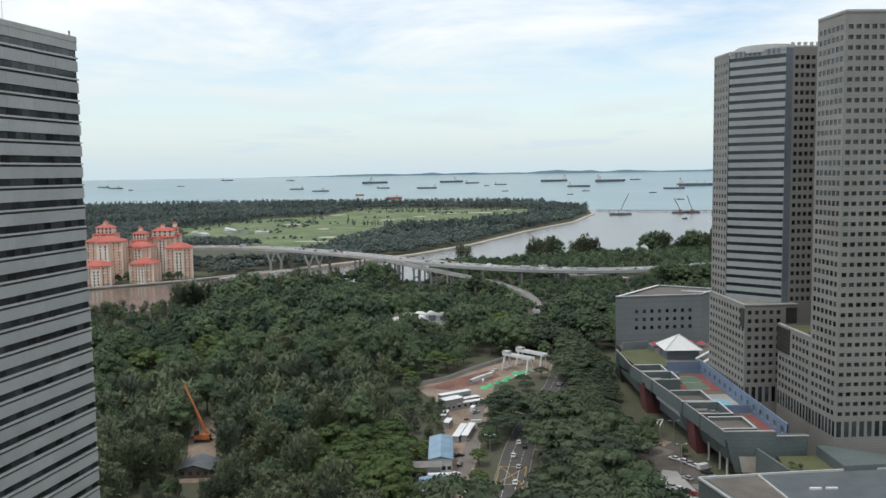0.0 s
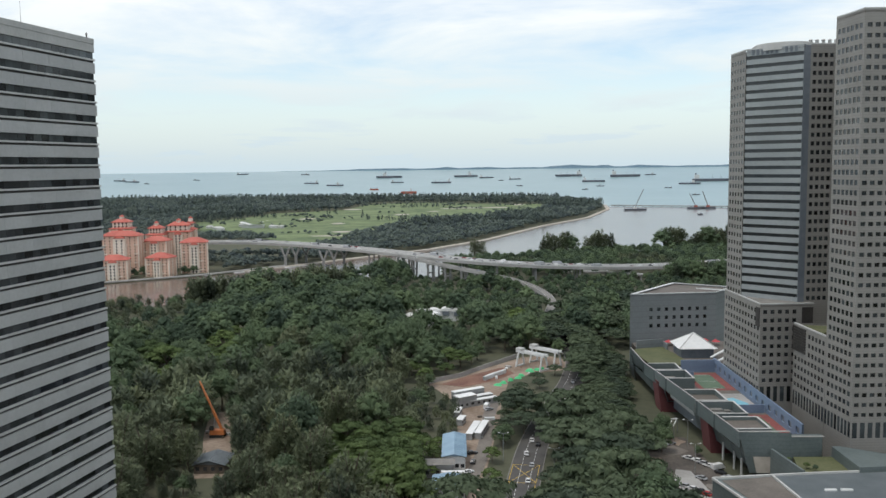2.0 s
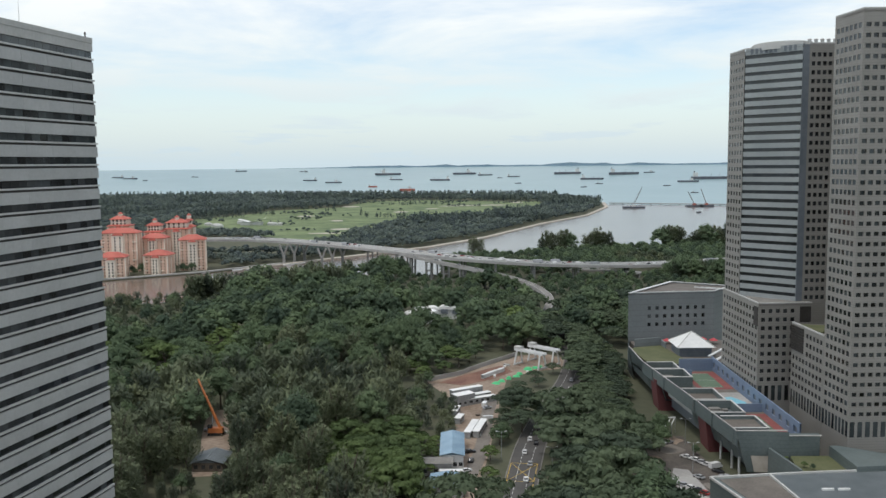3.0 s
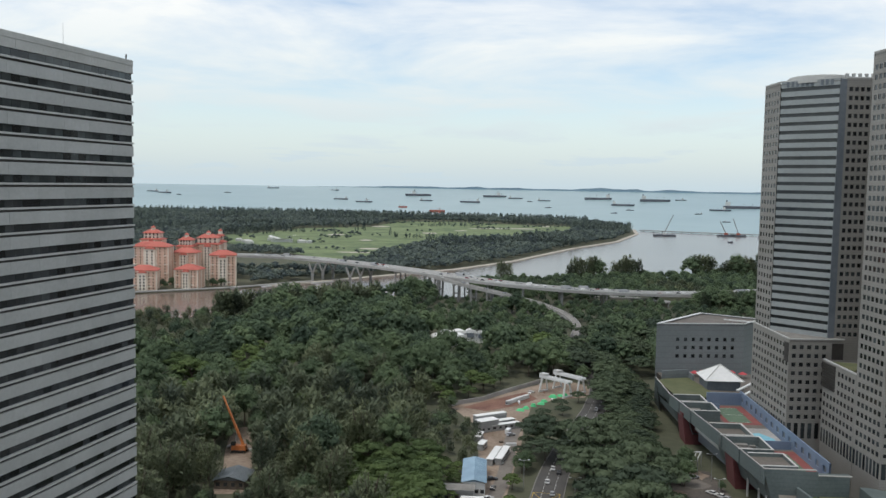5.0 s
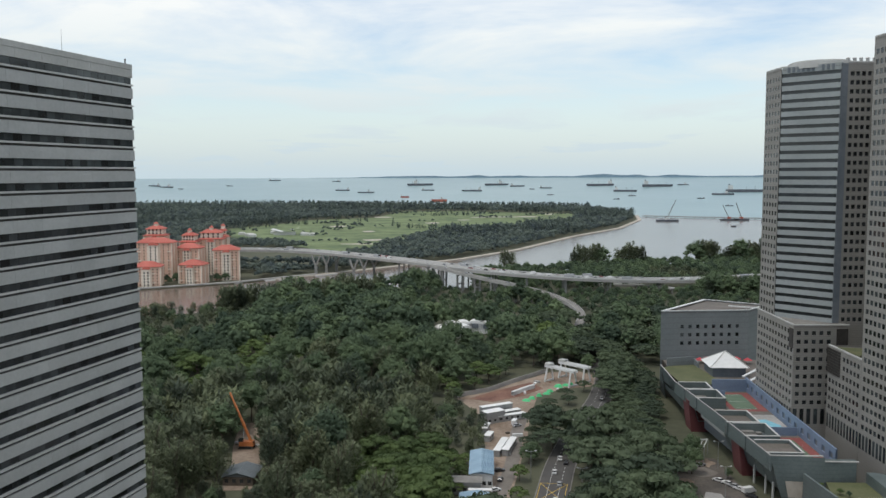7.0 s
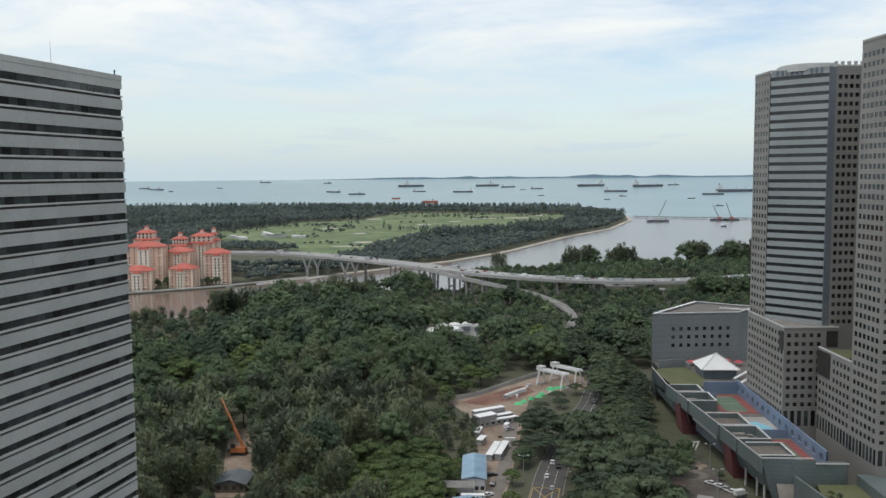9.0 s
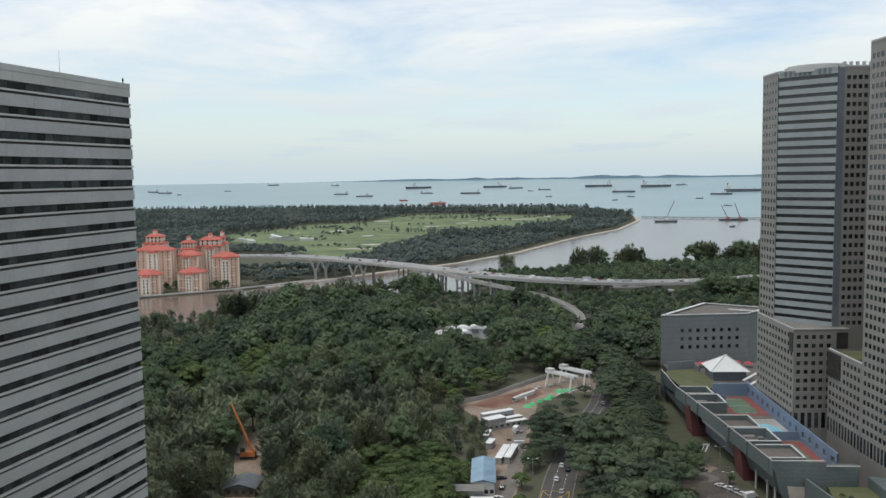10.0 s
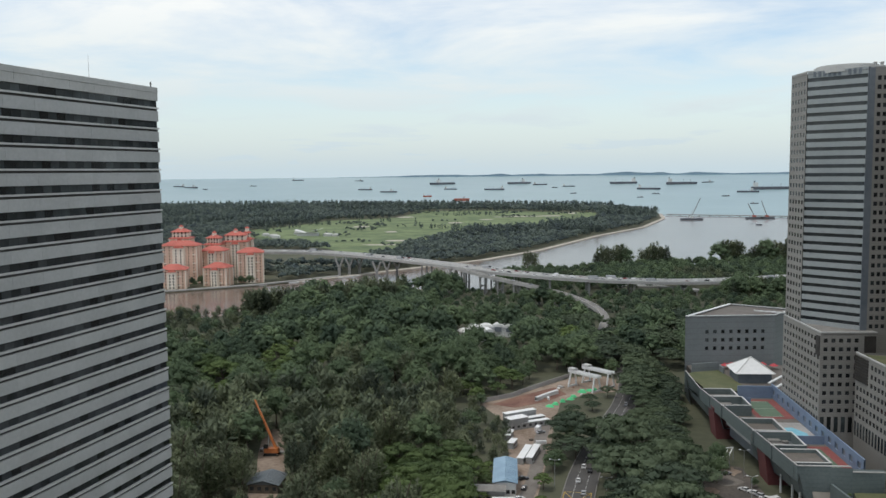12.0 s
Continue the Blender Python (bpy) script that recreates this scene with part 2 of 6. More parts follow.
# ---------------------------------------------------------------- mesh helpers
class Build:
    """Collects corners and faces of one mesh."""

    def __init__(self):
        self.v, self.f = [], []

    def face(self, *pts):
        i = len(self.v)
        self.v += [tuple(p) for p in pts]
        self.f.append(tuple(range(i, i + len(pts))))

    def box(self, x0, y0, z0, x1, y1, z1):
        self.prism([(x0, y0), (x1, y0), (x1, y1), (x0, y1)], z0, z1)

    def prism(self, poly, z0, z1, top=None):
        """An upright block over a plan; top: another plan for the upper rim."""
        top = top or poly
        n, i = len(poly), len(self.v)
        self.v += [(x, y, z0) for x, y in poly] + [(x, y, z1) for x, y in top]
        self.f += [tuple(i + k for k in reversed(range(n))), tuple(i + n + k for k in range(n))]
        self.f += [(i + k, i + (k + 1) % n, i + n + (k + 1) % n, i + n + k) for k in range(n)]

    def beam(self, a, b, w, h):
        """A square bar from a to b."""
        a, b = Vector(a), Vector(b)
        d = (b - a).normalized()
        side = d.cross(Vector((0, 0, 1)))
        side = side.normalized() if side.length > 1e-4 else Vector((1, 0, 0))
        up = side.cross(d)
        i = len(self.v)
        for p in (a, b):
            for s, u in ((-1, -1), (1, -1), (1, 1), (-1, 1)):
                self.v.append(tuple(p + side * s * w / 2 + up * u * h / 2))
        self.f += [(i + 3, i + 2, i + 1, i), (i + 4, i + 5, i + 6, i + 7)]
        self.f += [(i + k, i + (k + 1) % 4, i + 4 + (k + 1) % 4, i + 4 + k) for k in range(4)]

    def tube(self, a, b, r0, r1, n=8):
        a, b = Vector(a), Vector(b)
        q = (b - a).to_track_quat("Z", "Y")
        i = len(self.v)
        for p, r in ((a, r0), (b, r1)):
            for k in range(n):
                self.v.append(tuple(p + q @ Vector((r * math.cos(6.2832 * k / n), r * math.sin(6.2832 * k / n), 0))))
        self.f += [(i + k, i + (k + 1) % n, i + n + (k + 1) % n, i + n + k) for k in range(n)]
        self.f += [tuple(i + k for k in reversed(range(n))), tuple(i + n + k for k in range(n))]

    def mesh(self, name, mat):
        me = bpy.data.meshes.new(name)
        me.from_pydata(self.v, [], self.f)
        me.update()
        me.materials.append(mat)
        return me


def world_of(ob):
    up = world_of(ob.parent) @ ob.matrix_parent_inverse if ob.parent else Matrix()
    return up @ ob.matrix_basis


def part(name, build, mat, parent, label=""):
    ob = new(name, build if isinstance(build, bpy.types.Mesh) else build.mesh(name, mat))
    ob.parent, ob.matrix_parent_inverse = parent, world_of(parent).inverted()
    return tagged(ob, label)


def piece(name, me, parent, m):
    """A piece that shares its mesh with its like."""
    ob = new(name, me)
    ob.parent, ob.matrix_parent_inverse, ob.matrix_basis = parent, world_of(parent).inverted(), m
    return ob


def thing(name, at, label, category, group="", kind=""):
    ob = new(name)
    ob.location = at
    ob.matrix_basis = Matrix.Translation(at)
    return tagged(ob, label, category, group, kind)


def single(name, build, mat, label, category, group="", kind=""):
    return tagged(new(name, build.mesh(name, mat)), label, category, group, kind)


def inside(x, y, poly):
    hit = False
    for (x0, y0), (x1, y1) in zip(poly, poly[1:] + poly[:1]):
        if (y0 > y) != (y1 > y) and x < (x1 - x0) * (y - y0) / (y1 - y0) + x0:
            hit = not hit
    return hit


def off_line(x, y, line):
    best = 1e9
    for (x0, y0), (x1, y1) in zip(line, line[1:]):
        dx, dy = x1 - x0, y1 - y0
        s = max(0, min(1, ((x - x0) * dx + (y - y0) * dy) / (dx * dx + dy * dy)))
        best = min(best, math.hypot(x - x0 - s * dx, y - y0 - s * dy))
    return best


def ribbon(line, width, zs, thick=0.0):
    """A band along a line in plan; zs: one height or one for each point."""
    b = Build()
    zs = zs if isinstance(zs, (list, tuple)) else [zs] * len(line)
    sides = []
    for i, (x, y) in enumerate(line):
        a, c = line[max(i - 1, 0)], line[min(i + 1, len(line) - 1)]
        d = Vector((c[0] - a[0], c[1] - a[1])).normalized()
        sides.append(((x - d.y * width / 2, y + d.x * width / 2, zs[i]), (x + d.y * width / 2, y - d.x * width / 2, zs[i])))
    for (l0, r0), (l1, r1) in zip(sides, sides[1:]):
        b.face(l0, r0, r1, l1)
        if thick:
            low = [(p[0], p[1], p[2] - thick) for p in (l0, r0, r1, l1)]
            b.face(*reversed(low))
            b.face(l0, l1, low[3], low[0])
            b.face(r1, r0, low[1], low[2])
    return b


def smooth_line(line, n=6):
    """A Catmull-Rom curve through points of any size."""
    out = []
    for i in range(len(line) - 1):
        p = [np.array(line[max(0, min(len(line) - 1, i + k))], float) for k in (-1, 0, 1, 2)]
        for k in range(n):
            t = k / n
            out.append(tuple(0.5 * (2 * p[1] + (p[2] - p[0]) * t + (2 * p[0] - 5 * p[1] + 4 * p[2] - p[3]) * t * t + (3 * p[1] - p[0] - 3 * p[2] + p[3]) * t ** 3)))
    out.append(tuple(float(c) for c in line[-1]))
    return out


# ---------------------------------------------------------------- water and land
def sea_height(r):
    """The sheet of water climbs towards its far rim, which stands for the horizon."""
    return -1.5 if r < 2900 else -1.5 + 92.0 * ((r - 2900) / 1950) ** 1.6


b = Build()
rings = [0, 400, 800, 1200, 1600, 2000, 2500] + [2900 + 75 * k for k in range(27)]
for r0, r1 in zip(rings, rings[1:]):
    for k in range(72):
        a0, a1 = math.tau * k / 72, math.tau * (k + 1) / 72
        q = [(r * math.sin(a), r * math.cos(a), sea_height(r)) for r, a in ((r0, a0), (r1, a0), (r1, a1), (r0, a1))]
        b.face(*(reversed(q[1:]) if r0 == 0 else reversed(q)))
sea = single("water", b, SEA, "calm grey-blue sea with faint ripples under haze", "sea", kind="structure")
sea.data.update()

NEAR_BANK = [(-2600, 420), (-900, 560), (-420, 600), (-302, 652), (-250, 690), (-222, 760), (-180, 840), (-130, 872), (-62, 860), (-20, 866), (-8, 985), (85, 1020),
             (172, 1085), (252, 1090), (313, 1160), (412, 1180), (700, 1230), (2600, 1500)]
FAR_BANK = [(-2600, 600), (-900, 720), (-420, 815), (-357, 838), (-272, 893), (-238, 926), (-190, 978), (-120, 1060), (-37, 1157), (44, 1298), (159, 1582),
            (278, 1817), (376, 2138), (407, 2364)]
COAST = [(330, 2860), (150, 2960), (-350, 3080), (-1000, 3200), (-2600, 3450)]
land = Build()
poly = [(-2600, -3500), (2600, -3500)] + NEAR_BANK[::-1]
land.prism(poly, -3, 0)
single("ground", land, FLOOR_GREEN, "dark woodland ground of the near shore", "ground", kind="structure")
land = Build()
land.prism(FAR_BANK + COAST, -3, 0)
single("ground_far", land, FLOOR_GREEN, "flat wooded land beyond the river", "ground", kind="structure")
b = ribbon(FAR_BANK[5:], 9, 0.35, 3)
single("embankment", b, SAND, "pale stone embankment along the river mouth", "embankment", kind="structure")
b = ribbon([(-900, 722), (-420, 817), (-357, 841), (-272, 896), (-200, 972)], 5, 1.2, 4)
single("quay_wall", b, CONCRETE, "grey concrete quay wall of the river", "quay", kind="structure")
river = Build()
upper = [(-2600, 420), (-900, 560), (-420, 600), (-302, 652), (-250, 690), (-222, 760), (-180, 840), (-130, 872), (-62, 860), (-37, 1157)] + FAR_BANK[7::-1]
river.face(*[(x, y, -1.0) for x, y in upper])
single("river", river, RIVER, "muddy brown river water", "river", kind="structure")
river = Build()
mouth = [(-62, 860)] + NEAR_BANK[9:] + [(2600, 2060), (1000, 2060), (700, 2160), (520, 2232), (412, 2290)] + FAR_BANK[:7:-1]
river.face(*[(x, y, -1.1) for x, y in mouth])
single("river_mouth", river, BAY, "calm grey water of the river mouth", "river", kind="structure")

GOLF_AREA = [(-560, 1640), (-545, 1785), (-465, 1990), (-462, 2090), (-300, 2220), (-262, 2590), (-83, 2610), (133, 2480), (240, 2460), (215, 2100), (140, 1900),
             (62, 1800), (-54, 1715), (-112, 1580), (-172, 1390), (-164, 1240), (-240, 1225), (-285, 1320), (-380, 1440)]
b = Build()
b.prism(GOLF_AREA, 0.01, 0.25)
golf = single("golf_course", b, GOLF, "open green golf course with pale fairways", "golf course", kind="structure")

SHIPS = [  # x, y, water level, length, running number
    (-1616, 4050, 56.4, 63, 0),
    (-1532, 3996, 51.4, 68, 1),
    (-1433, 3911, 44.5, 22, 2),
    (-1276, 4148, 55.1, 34, 3),
    (-1145, 4533, 77.7, 62, 4),
    (-809, 4528, 72.3, 48, 5),
    (-681, 3957, 36.1, 69, 6),
    (-550, 3821, 28.1, 76, 7),
    (-347, 3543, 14.8, 37, 8),
    (-347, 4316, 54.5, 132, 9),
    (-281, 3990, 35.3, 63, 10),
    (-189, 3295, 5.8, 61, 11),
    (-76, 3944, 32.4, 94, 12),
    (43, 4330, 54.5, 120, 13),
    (145, 4243, 49.3, 73, 14),
    (206, 4055, 38.6, 26, 15),
    (277, 4121, 42.5, 60, 16),
    (268, 3695, 20.8, 29, 17),
    (551, 4254, 52.0, 136, 18),
    (510, 3417, 10.8, 27, 19),
    (617, 3881, 31.6, 104, 20),
    (602, 3605, 18.7, 33, 21),
    (816, 4161, 49.0, 146, 22),
    (954, 4234, 55.1, 57, 23),
    (840, 3418, 13.2, 32, 24),
    (980, 3620, 22.9, 89, 25),
    (1110, 3760, 31.1, 156, 26),
    (828, 2977, 0.7, 28, 27),
    (534, 1881, -1.5, 12, 28),
]
APARTMENTS = [  # x, y, width, depth, eaves, turn, window columns, lantern
    (-364.4, 914.0, 39.2, 18, 42.3, 0.05, 7, False),
    (-375.6, 944.0, 23.1, 18, 55.0, 0.1, 5, True),
    (-357.0, 871.0, 28.0, 18, 20.7, 0.2, 6, False),
    (-334.2, 934.0, 26.7, 18, 34.8, 0.0, 5, False),
    (-342.1, 957.8, 19.5, 15.6, 46.7, 0.0, 4, True),
    (-316.2, 894.0, 25.5, 18, 20.3, -0.1, 6, False),
    (-322.0, 974.0, 28.4, 18, 48.7, 0.15, 5, True),
    (-289.3, 924.0, 27.5, 18, 33.7, 0.25, 6, False),
    (-313.1, 989.6, 11.4, 9.1, 49.9, 0, 3, True),
]

# ---------------------------------------------------------------- buildings
def on_face(p0, p1, s, z, depth=0.0):
    """A point s metres along a wall from p0 to p1, at height z, depth metres behind its face (outside lies to the right)."""
    d = Vector((p1[0] - p0[0], p1[1] - p0[1])).normalized()
    return (p0[0] + d.x * s - d.y * depth, p0[1] + d.y * s + d.x * depth, z)


def face_pose(p0, p1, s, z, depth=0.0):
    """Local x along the wall, y into it, z up."""
    return Matrix.Translation(on_face(p0, p1, s, z, depth)) @ Matrix.Rotation(math.atan2(p1[1] - p0[1], p1[0] - p0[0]), 4, "Z")


def pane_mesh(name, w, h, mat, thick=0.06):
    q = Build()
    q.box(-w / 2, 0, 0, w / 2, thick, h)
    return q.mesh(name, mat)


def punched(wall, p0, p1, z0, rows, pitch, cols, w, h, sill, margin=0.6, depth=0.45, skip=None):
    """A wall with a grid of real openings; returns the poses of its panes."""
    length = math.hypot(p1[0] - p0[0], p1[1] - p0[1])
    step = (length - 2 * margin) / cols
    out = []

    def q(s0, s1, za, zb):
        wall.face(on_face(p0, p1, s0, za), on_face(p0, p1, s1, za), on_face(p0, p1, s1, zb), on_face(p0, p1, s0, zb))

    for r in range(rows):
        z = z0 + r * pitch
        q(0, length, z, z + sill)
        q(0, length, z + sill + h, z + pitch)
        last = 0
        for c in range(cols):
            mid = margin + (c + 0.5) * step
            if skip and skip(mid, z):
                continue
            a, e, lo, hi = mid - w / 2, mid + w / 2, z + sill, z + sill + h
            q(last, a, lo, hi)
            last = e
            for (sa, za), (sb, zb) in (((a, lo), (e, lo)), ((e, lo), (e, hi)), ((e, hi), (a, hi)), ((a, hi), (a, lo))):
                wall.face(on_face(p0, p1, sa, za), on_face(p0, p1, sb, zb), on_face(p0, p1, sb, zb, depth), on_face(p0, p1, sa, za, depth))
            out.append(face_pose(p0, p1, mid, lo, depth))
        q(last, length, lo if False else z + sill, z + sill + h)
    return out


def glaze(owner, poses, me, count, mat):
    """The first panes are pieces of their own, the rest one mesh."""
    for m in poses[:count]:
        piece("window_pane", me, owner, m)
    rest = Build()
    box = [tuple(v.co) for v in me.vertices]
    for m in poses[count:]:
        i = len(rest.v)
        rest.v += [tuple(m @ Vector(c)) for c in box]
        rest.f += [tuple(i + k for k in p.vertices) for p in me.polygons]
    if rest.v:
        tagged(part("window_panes", rest, mat, owner), kind="stuff")


def plain(wall, p0, p1, z0, z1):
    wall.face((*p0, z0), (*p1, z0), (*p1, z1), (*p0, z1))


# slab tower with level bands of glass
def banded_tower():
    P, U = Vector((-65.7, 156.0)), Vector((-0.1936, -0.9811))
    E_ = P + U * 95
    p0, p1 = (E_.x, E_.y), (P.x, P.y)       # outside lies to the right of p0 -> p1
    back = Vector((-U.y, U.x)) * -42
    TOP, PITCH, L = 137.0, 3.79, 95.0
    t = thing("office_tower", (P.x, P.y, 0), "pale grey office tower with level dark window bands", "building")
    core = Build()
    inner = [on_face(p0, p1, 0.3, 0, 0.5)[:2], on_face(p0, p1, L - 0.3, 0, 0.5)[:2], (P.x + back.x, P.y + back.y), (E_.x + back.x, E_.y + back.y)]
    core.prism(inner, 0, TOP - 0.6)
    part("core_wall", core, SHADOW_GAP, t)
    cap = Build()
    n_cap = 16
    for k in range(n_cap):
        a, e = L * k / n_cap + 0.012, L * (k + 1) / n_cap - 0.012
        q = [on_face(p0, p1, s, 0, d)[:2] for s, d in ((a, 0), (e, 0), (e, 0.9), (a, 0.9))]
        cap = Build()
        cap.prism(q, TOP - 2.45, TOP - 1.0)
        part("parapet_panel", cap, PARAPET, t)
        cap = Build()
        cap.prism([on_face(p0, p1, s, 0, d)[:2] for s, d in ((a, -0.06), (e, -0.06), (e, 0.9), (a, 0.9))], TOP - 0.97, TOP)
        part("coping_stone", cap, PARAPET, t)
    panels, low_panels, bars, gaps, poses = [], Build(), Build(), Build(), []
    np_ = 15
    pw = L / np_
    pan = pane_mesh("spandrel_panel", pw - 0.03, 1.88, PANEL, 0.4)
    floors = 35
    # the gap strip's near-black colour paints the shade under each sill bar
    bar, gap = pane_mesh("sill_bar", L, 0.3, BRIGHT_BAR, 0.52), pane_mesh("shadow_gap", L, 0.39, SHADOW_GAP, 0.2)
    for f in range(floors):
        z = TOP - 2.45 - f * PITCH          # top of this floor's glass
        if z - PITCH < 0:
            break
        for k in range(np_):
            m = face_pose(p0, p1, (k + 0.5) * pw, z - PITCH, 0)
            if f < 20:
                piece("spandrel_panel", pan, t, m)
            else:
                q = [on_face(p0, p1, s, 0, d)[:2] for s, d in ((k * pw + 0.015, 0), ((k + 1) * pw - 0.015, 0), ((k + 1) * pw - 0.015, 0.4), (k * pw + 0.015, 0.4))]
                low_panels.prism(q, z - PITCH, z - PITCH + 1.88)
        piece("sill_bar", bar, t, face_pose(p0, p1, L / 2, z - 1.52, -0.12))
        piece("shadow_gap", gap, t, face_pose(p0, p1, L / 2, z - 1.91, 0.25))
        x = 0.0
        rnd = random.Random(f)
        while x < L - 0.3:
            poses.append(face_pose(p0, p1, x + 0.95, z - 1.22, 0.32))
            x += 1.9
    tagged(part("lower_spandrels", low_panels, PANEL, t), kind="stuff")
    poses.sort(key=lambda m: -m.translation.z)
    glaze(t, poses, pane_mesh("window_pane", 1.86, 1.22, PANE_GLASS), 300, DARK_GLASS)
    roof = Build()
    roof.prism(inner, TOP - 0.6, TOP - 0.45)
    part("roof", roof, ROOF_GREY, t)
    # rooftop drum and mast
    drum = Build()
    c = P + U * 37 + Vector((-9, 1))
    rows = []
    for k in range(9):
        a = math.pi * k / 8
        rows.append((5.2 * math.cos(a), 0.3 + 4.0 * math.sin(a)))
    for (x0, z0), (x1, z1) in zip(rows, rows[1:]):
        for s0, s1 in ((0, 14),):
            a0, a1 = c + U * x0, c + U * x1
            w = Vector((-U.y, U.x)) * -1
            drum.face((a0.x, a0.y, TOP + z0 - 1.2), (a1.x, a1.y, TOP + z1 - 1.2), (a1.x + w.x * s1, a1.y + w.y * s1, TOP + z1 - 1.2), (a0.x + w.x * s1, a0.y + w.y * s1, TOP + z0 - 1.2))
    drum.face(*[((c + U * x).x, (c + U * x).y, TOP + z - 1.2) for x, z in reversed(rows)])
    part("vaulted_plant_roof", drum, WHITE_METAL, t, "pale vaulted plant roof")
    mast = Build()
    a = P + U * 15 + Vector((-3, 0.5))
    mast.tube((a.x, a.y, TOP - 0.5), (a.x, a.y, TOP + 4.2), 0.05, 0.025, 6)
    part("mast", mast, STEEL, t, "thin aerial mast")
    light = Build()
    a = P + U * 1.2 + Vector((-0.5, 0))
    light.tube((a.x, a.y, TOP), (a.x, a.y, TOP + 0.5), 0.12, 0.12, 8)
    light.tube((a.x, a.y, TOP + 0.5), (a.x, a.y, TOP + 0.95), 0.2, 0.12, 8)
    part("warning_light", light, SHADOW_GAP, t)


banded_tower()


def lift_tower():
    """The high building that the lift climbs, behind the eye. Unseen; added to block sky light from the left tower's
    lower floors.
    """
    t = thing("lift_tower", (8, -40, 0), "unseen pale concrete high-rise that carries the lift, added to block light", "building")
    q = Build()
    q.box(-40, -70, 0, 60, -6, 150)
    part("wall", q, CONCRETE, t)
    for k in range(38):
        q = Build()
        q.box(-40.1, -6.1, 4 + k * 3.8, 60.1, -5.8, 5.9 + k * 3.8)
        part("window_band", q, DARK_GLASS, t)


lift_tower()


def slots(owner, p0, p1, z0, z1, cols, w):
    """Tall base windows set in a wall, each with its own frame."""
    length = math.hypot(p1[0] - p0[0], p1[1] - p0[1])
    me = pane_mesh("tall_window", w, z1 - z0, PANE_GLASS, 0.1)
    for c in range(cols):
        piece("tall_window", me, owner, face_pose(p0, p1, (c + 0.5) * length / cols, z0, -0.02))


# granite tower with a chamfered, banded corner
def chamfer_tower():
    TOP, LOW, PITCH = 161.0, 55.0, 3.59
    A, B_, C, R = (123.5, 391.0), (124.5, 374.0), (142.5, 356.5), (172.0, 358.0)
    back = (170.0, 395.0)
    t = thing("chamfered_tower", (145, 372, 0), "tall grey granite tower with a chamfered banded corner", "building")
    wall = Build()
    rows = 29
    z0 = TOP - 2.6 - rows * PITCH
    ps = punched(wall, A, B_, z0, rows, PITCH, 5, 1.75, 1.75, 0.9, depth=0.14)
    plain(wall, A, B_, z0 + rows * PITCH, TOP)
    low = (124.0, 348.0)
    low_r = (146.5, 349.0)
    ch = on_face(C, R, 2.6, 0)[:2]
    ps += punched(wall, ch, R, z0, rows, PITCH, 11, 1.6, 1.75, 0.9)
    plain(wall, ch, R, z0 + rows * PITCH, TOP)
    plain(wall, ch, R, 0, z0)
    plain(wall, R, back, 0, TOP)
    plain(wall, back, A, 0, TOP)
    # lower storeys with a square corner
    zl, lrows = LOW - 1.4 - 9 * PITCH, 9
    dark = lambda s, z: z > LOW - 3 * PITCH and s > 38
    dark2 = lambda s, z: z > LOW - 2.6 * PITCH and s > 17
    A_low = (122.8, 391.0)
    ps += punched(wall, A_low, low, zl, lrows, PITCH, 12, 1.9, 1.75, 0.9, skip=dark, depth=0.14)
    plain(wall, A_low, low, zl + lrows * PITCH, LOW)
    plain(wall, A_low, low, 0, zl)
    ps += punched(wall, low, low_r, zl, lrows, PITCH, 7, 1.75, 1.75, 0.9, skip=dark2)
    plain(wall, low, low_r, zl + lrows * PITCH, LOW)
    plain(wall, low, low_r, 0, zl)
    plain(wall, low_r, (147, 380), 0, LOW)
    part("wall", wall, GRANITE, t)
    glaze(t, ps, pane_mesh("window_pane", 1.75, 1.75, PANE_GLASS), 240, DARK_GLASS)
    roof = Build()
    roof.prism([low, low_r, (147, 380), (124.2, 380)], LOW - 1.0, LOW - 0.5)
    part("lower_roof", roof, ROOF_GREY, t)
    rim = Build()
    for a, e in ((A_low, low), (low, low_r)):
        n = math.hypot(e[0] - a[0], e[1] - a[1])
        rim.prism([on_face(a, e, s, 0, d)[:2] for s, d in ((0.5, -0.05), (n - 0.1, -0.05), (n - 0.1, 0.5), (0.5, 0.5))], LOW - 0.1, LOW + 0.35)
    part("coping", rim, PARAPET, t)
    # banded chamfer
    n = math.hypot(C[0] - B_[0], C[1] - B_[1])
    g = Build()
    g.prism([on_face(B_, C, s, 0, d)[:2] for s, d in ((0, 0.5), (n, 0.5), (n, 1.0), (0, 1.0))], LOW - 1, TOP)
    part("band_glass", g, DARK_GLASS, t, "dark ribbon glazing")
    me = pane_mesh("pale_band", n - 0.5, 2.1, GRANITE_BAND, 0.6)
    for k in range(rows + 1):
        piece("pale_band", me, t, face_pose(B_, C, n / 2, TOP - 4.15 - 2.1 - (k - 1) * PITCH, 0) if k else face_pose(B_, C, n / 2, TOP - 1.95 - 0.0, 0))
    b2 = Build()
    b2.prism([on_face(B_, C, s, 0, d)[:2] for s, d in ((0.25, 0.02), (n - 0.25, 0.02), (n - 0.25, 0.6), (0.25, 0.6))], TOP - 2.6, TOP - 1.95)
    part("sign_fascia", b2, GRANITE_BAND, t)
    # unreadable raised sign on the fascia
    for k in range(10):
        if k == 6:
            continue
        s = Build()
        s.box(-0.55, -0.15, 0, 0.55, 0.05, 2.2)
        ob = piece("sign_bar", s.mesh("sign_bar", CHANNEL), t, face_pose(B_, C, 3.2 + k * 2.05, TOP - 2.3, -0.02))
    # blue-grey channel next to the chamfer
    chn = Build()
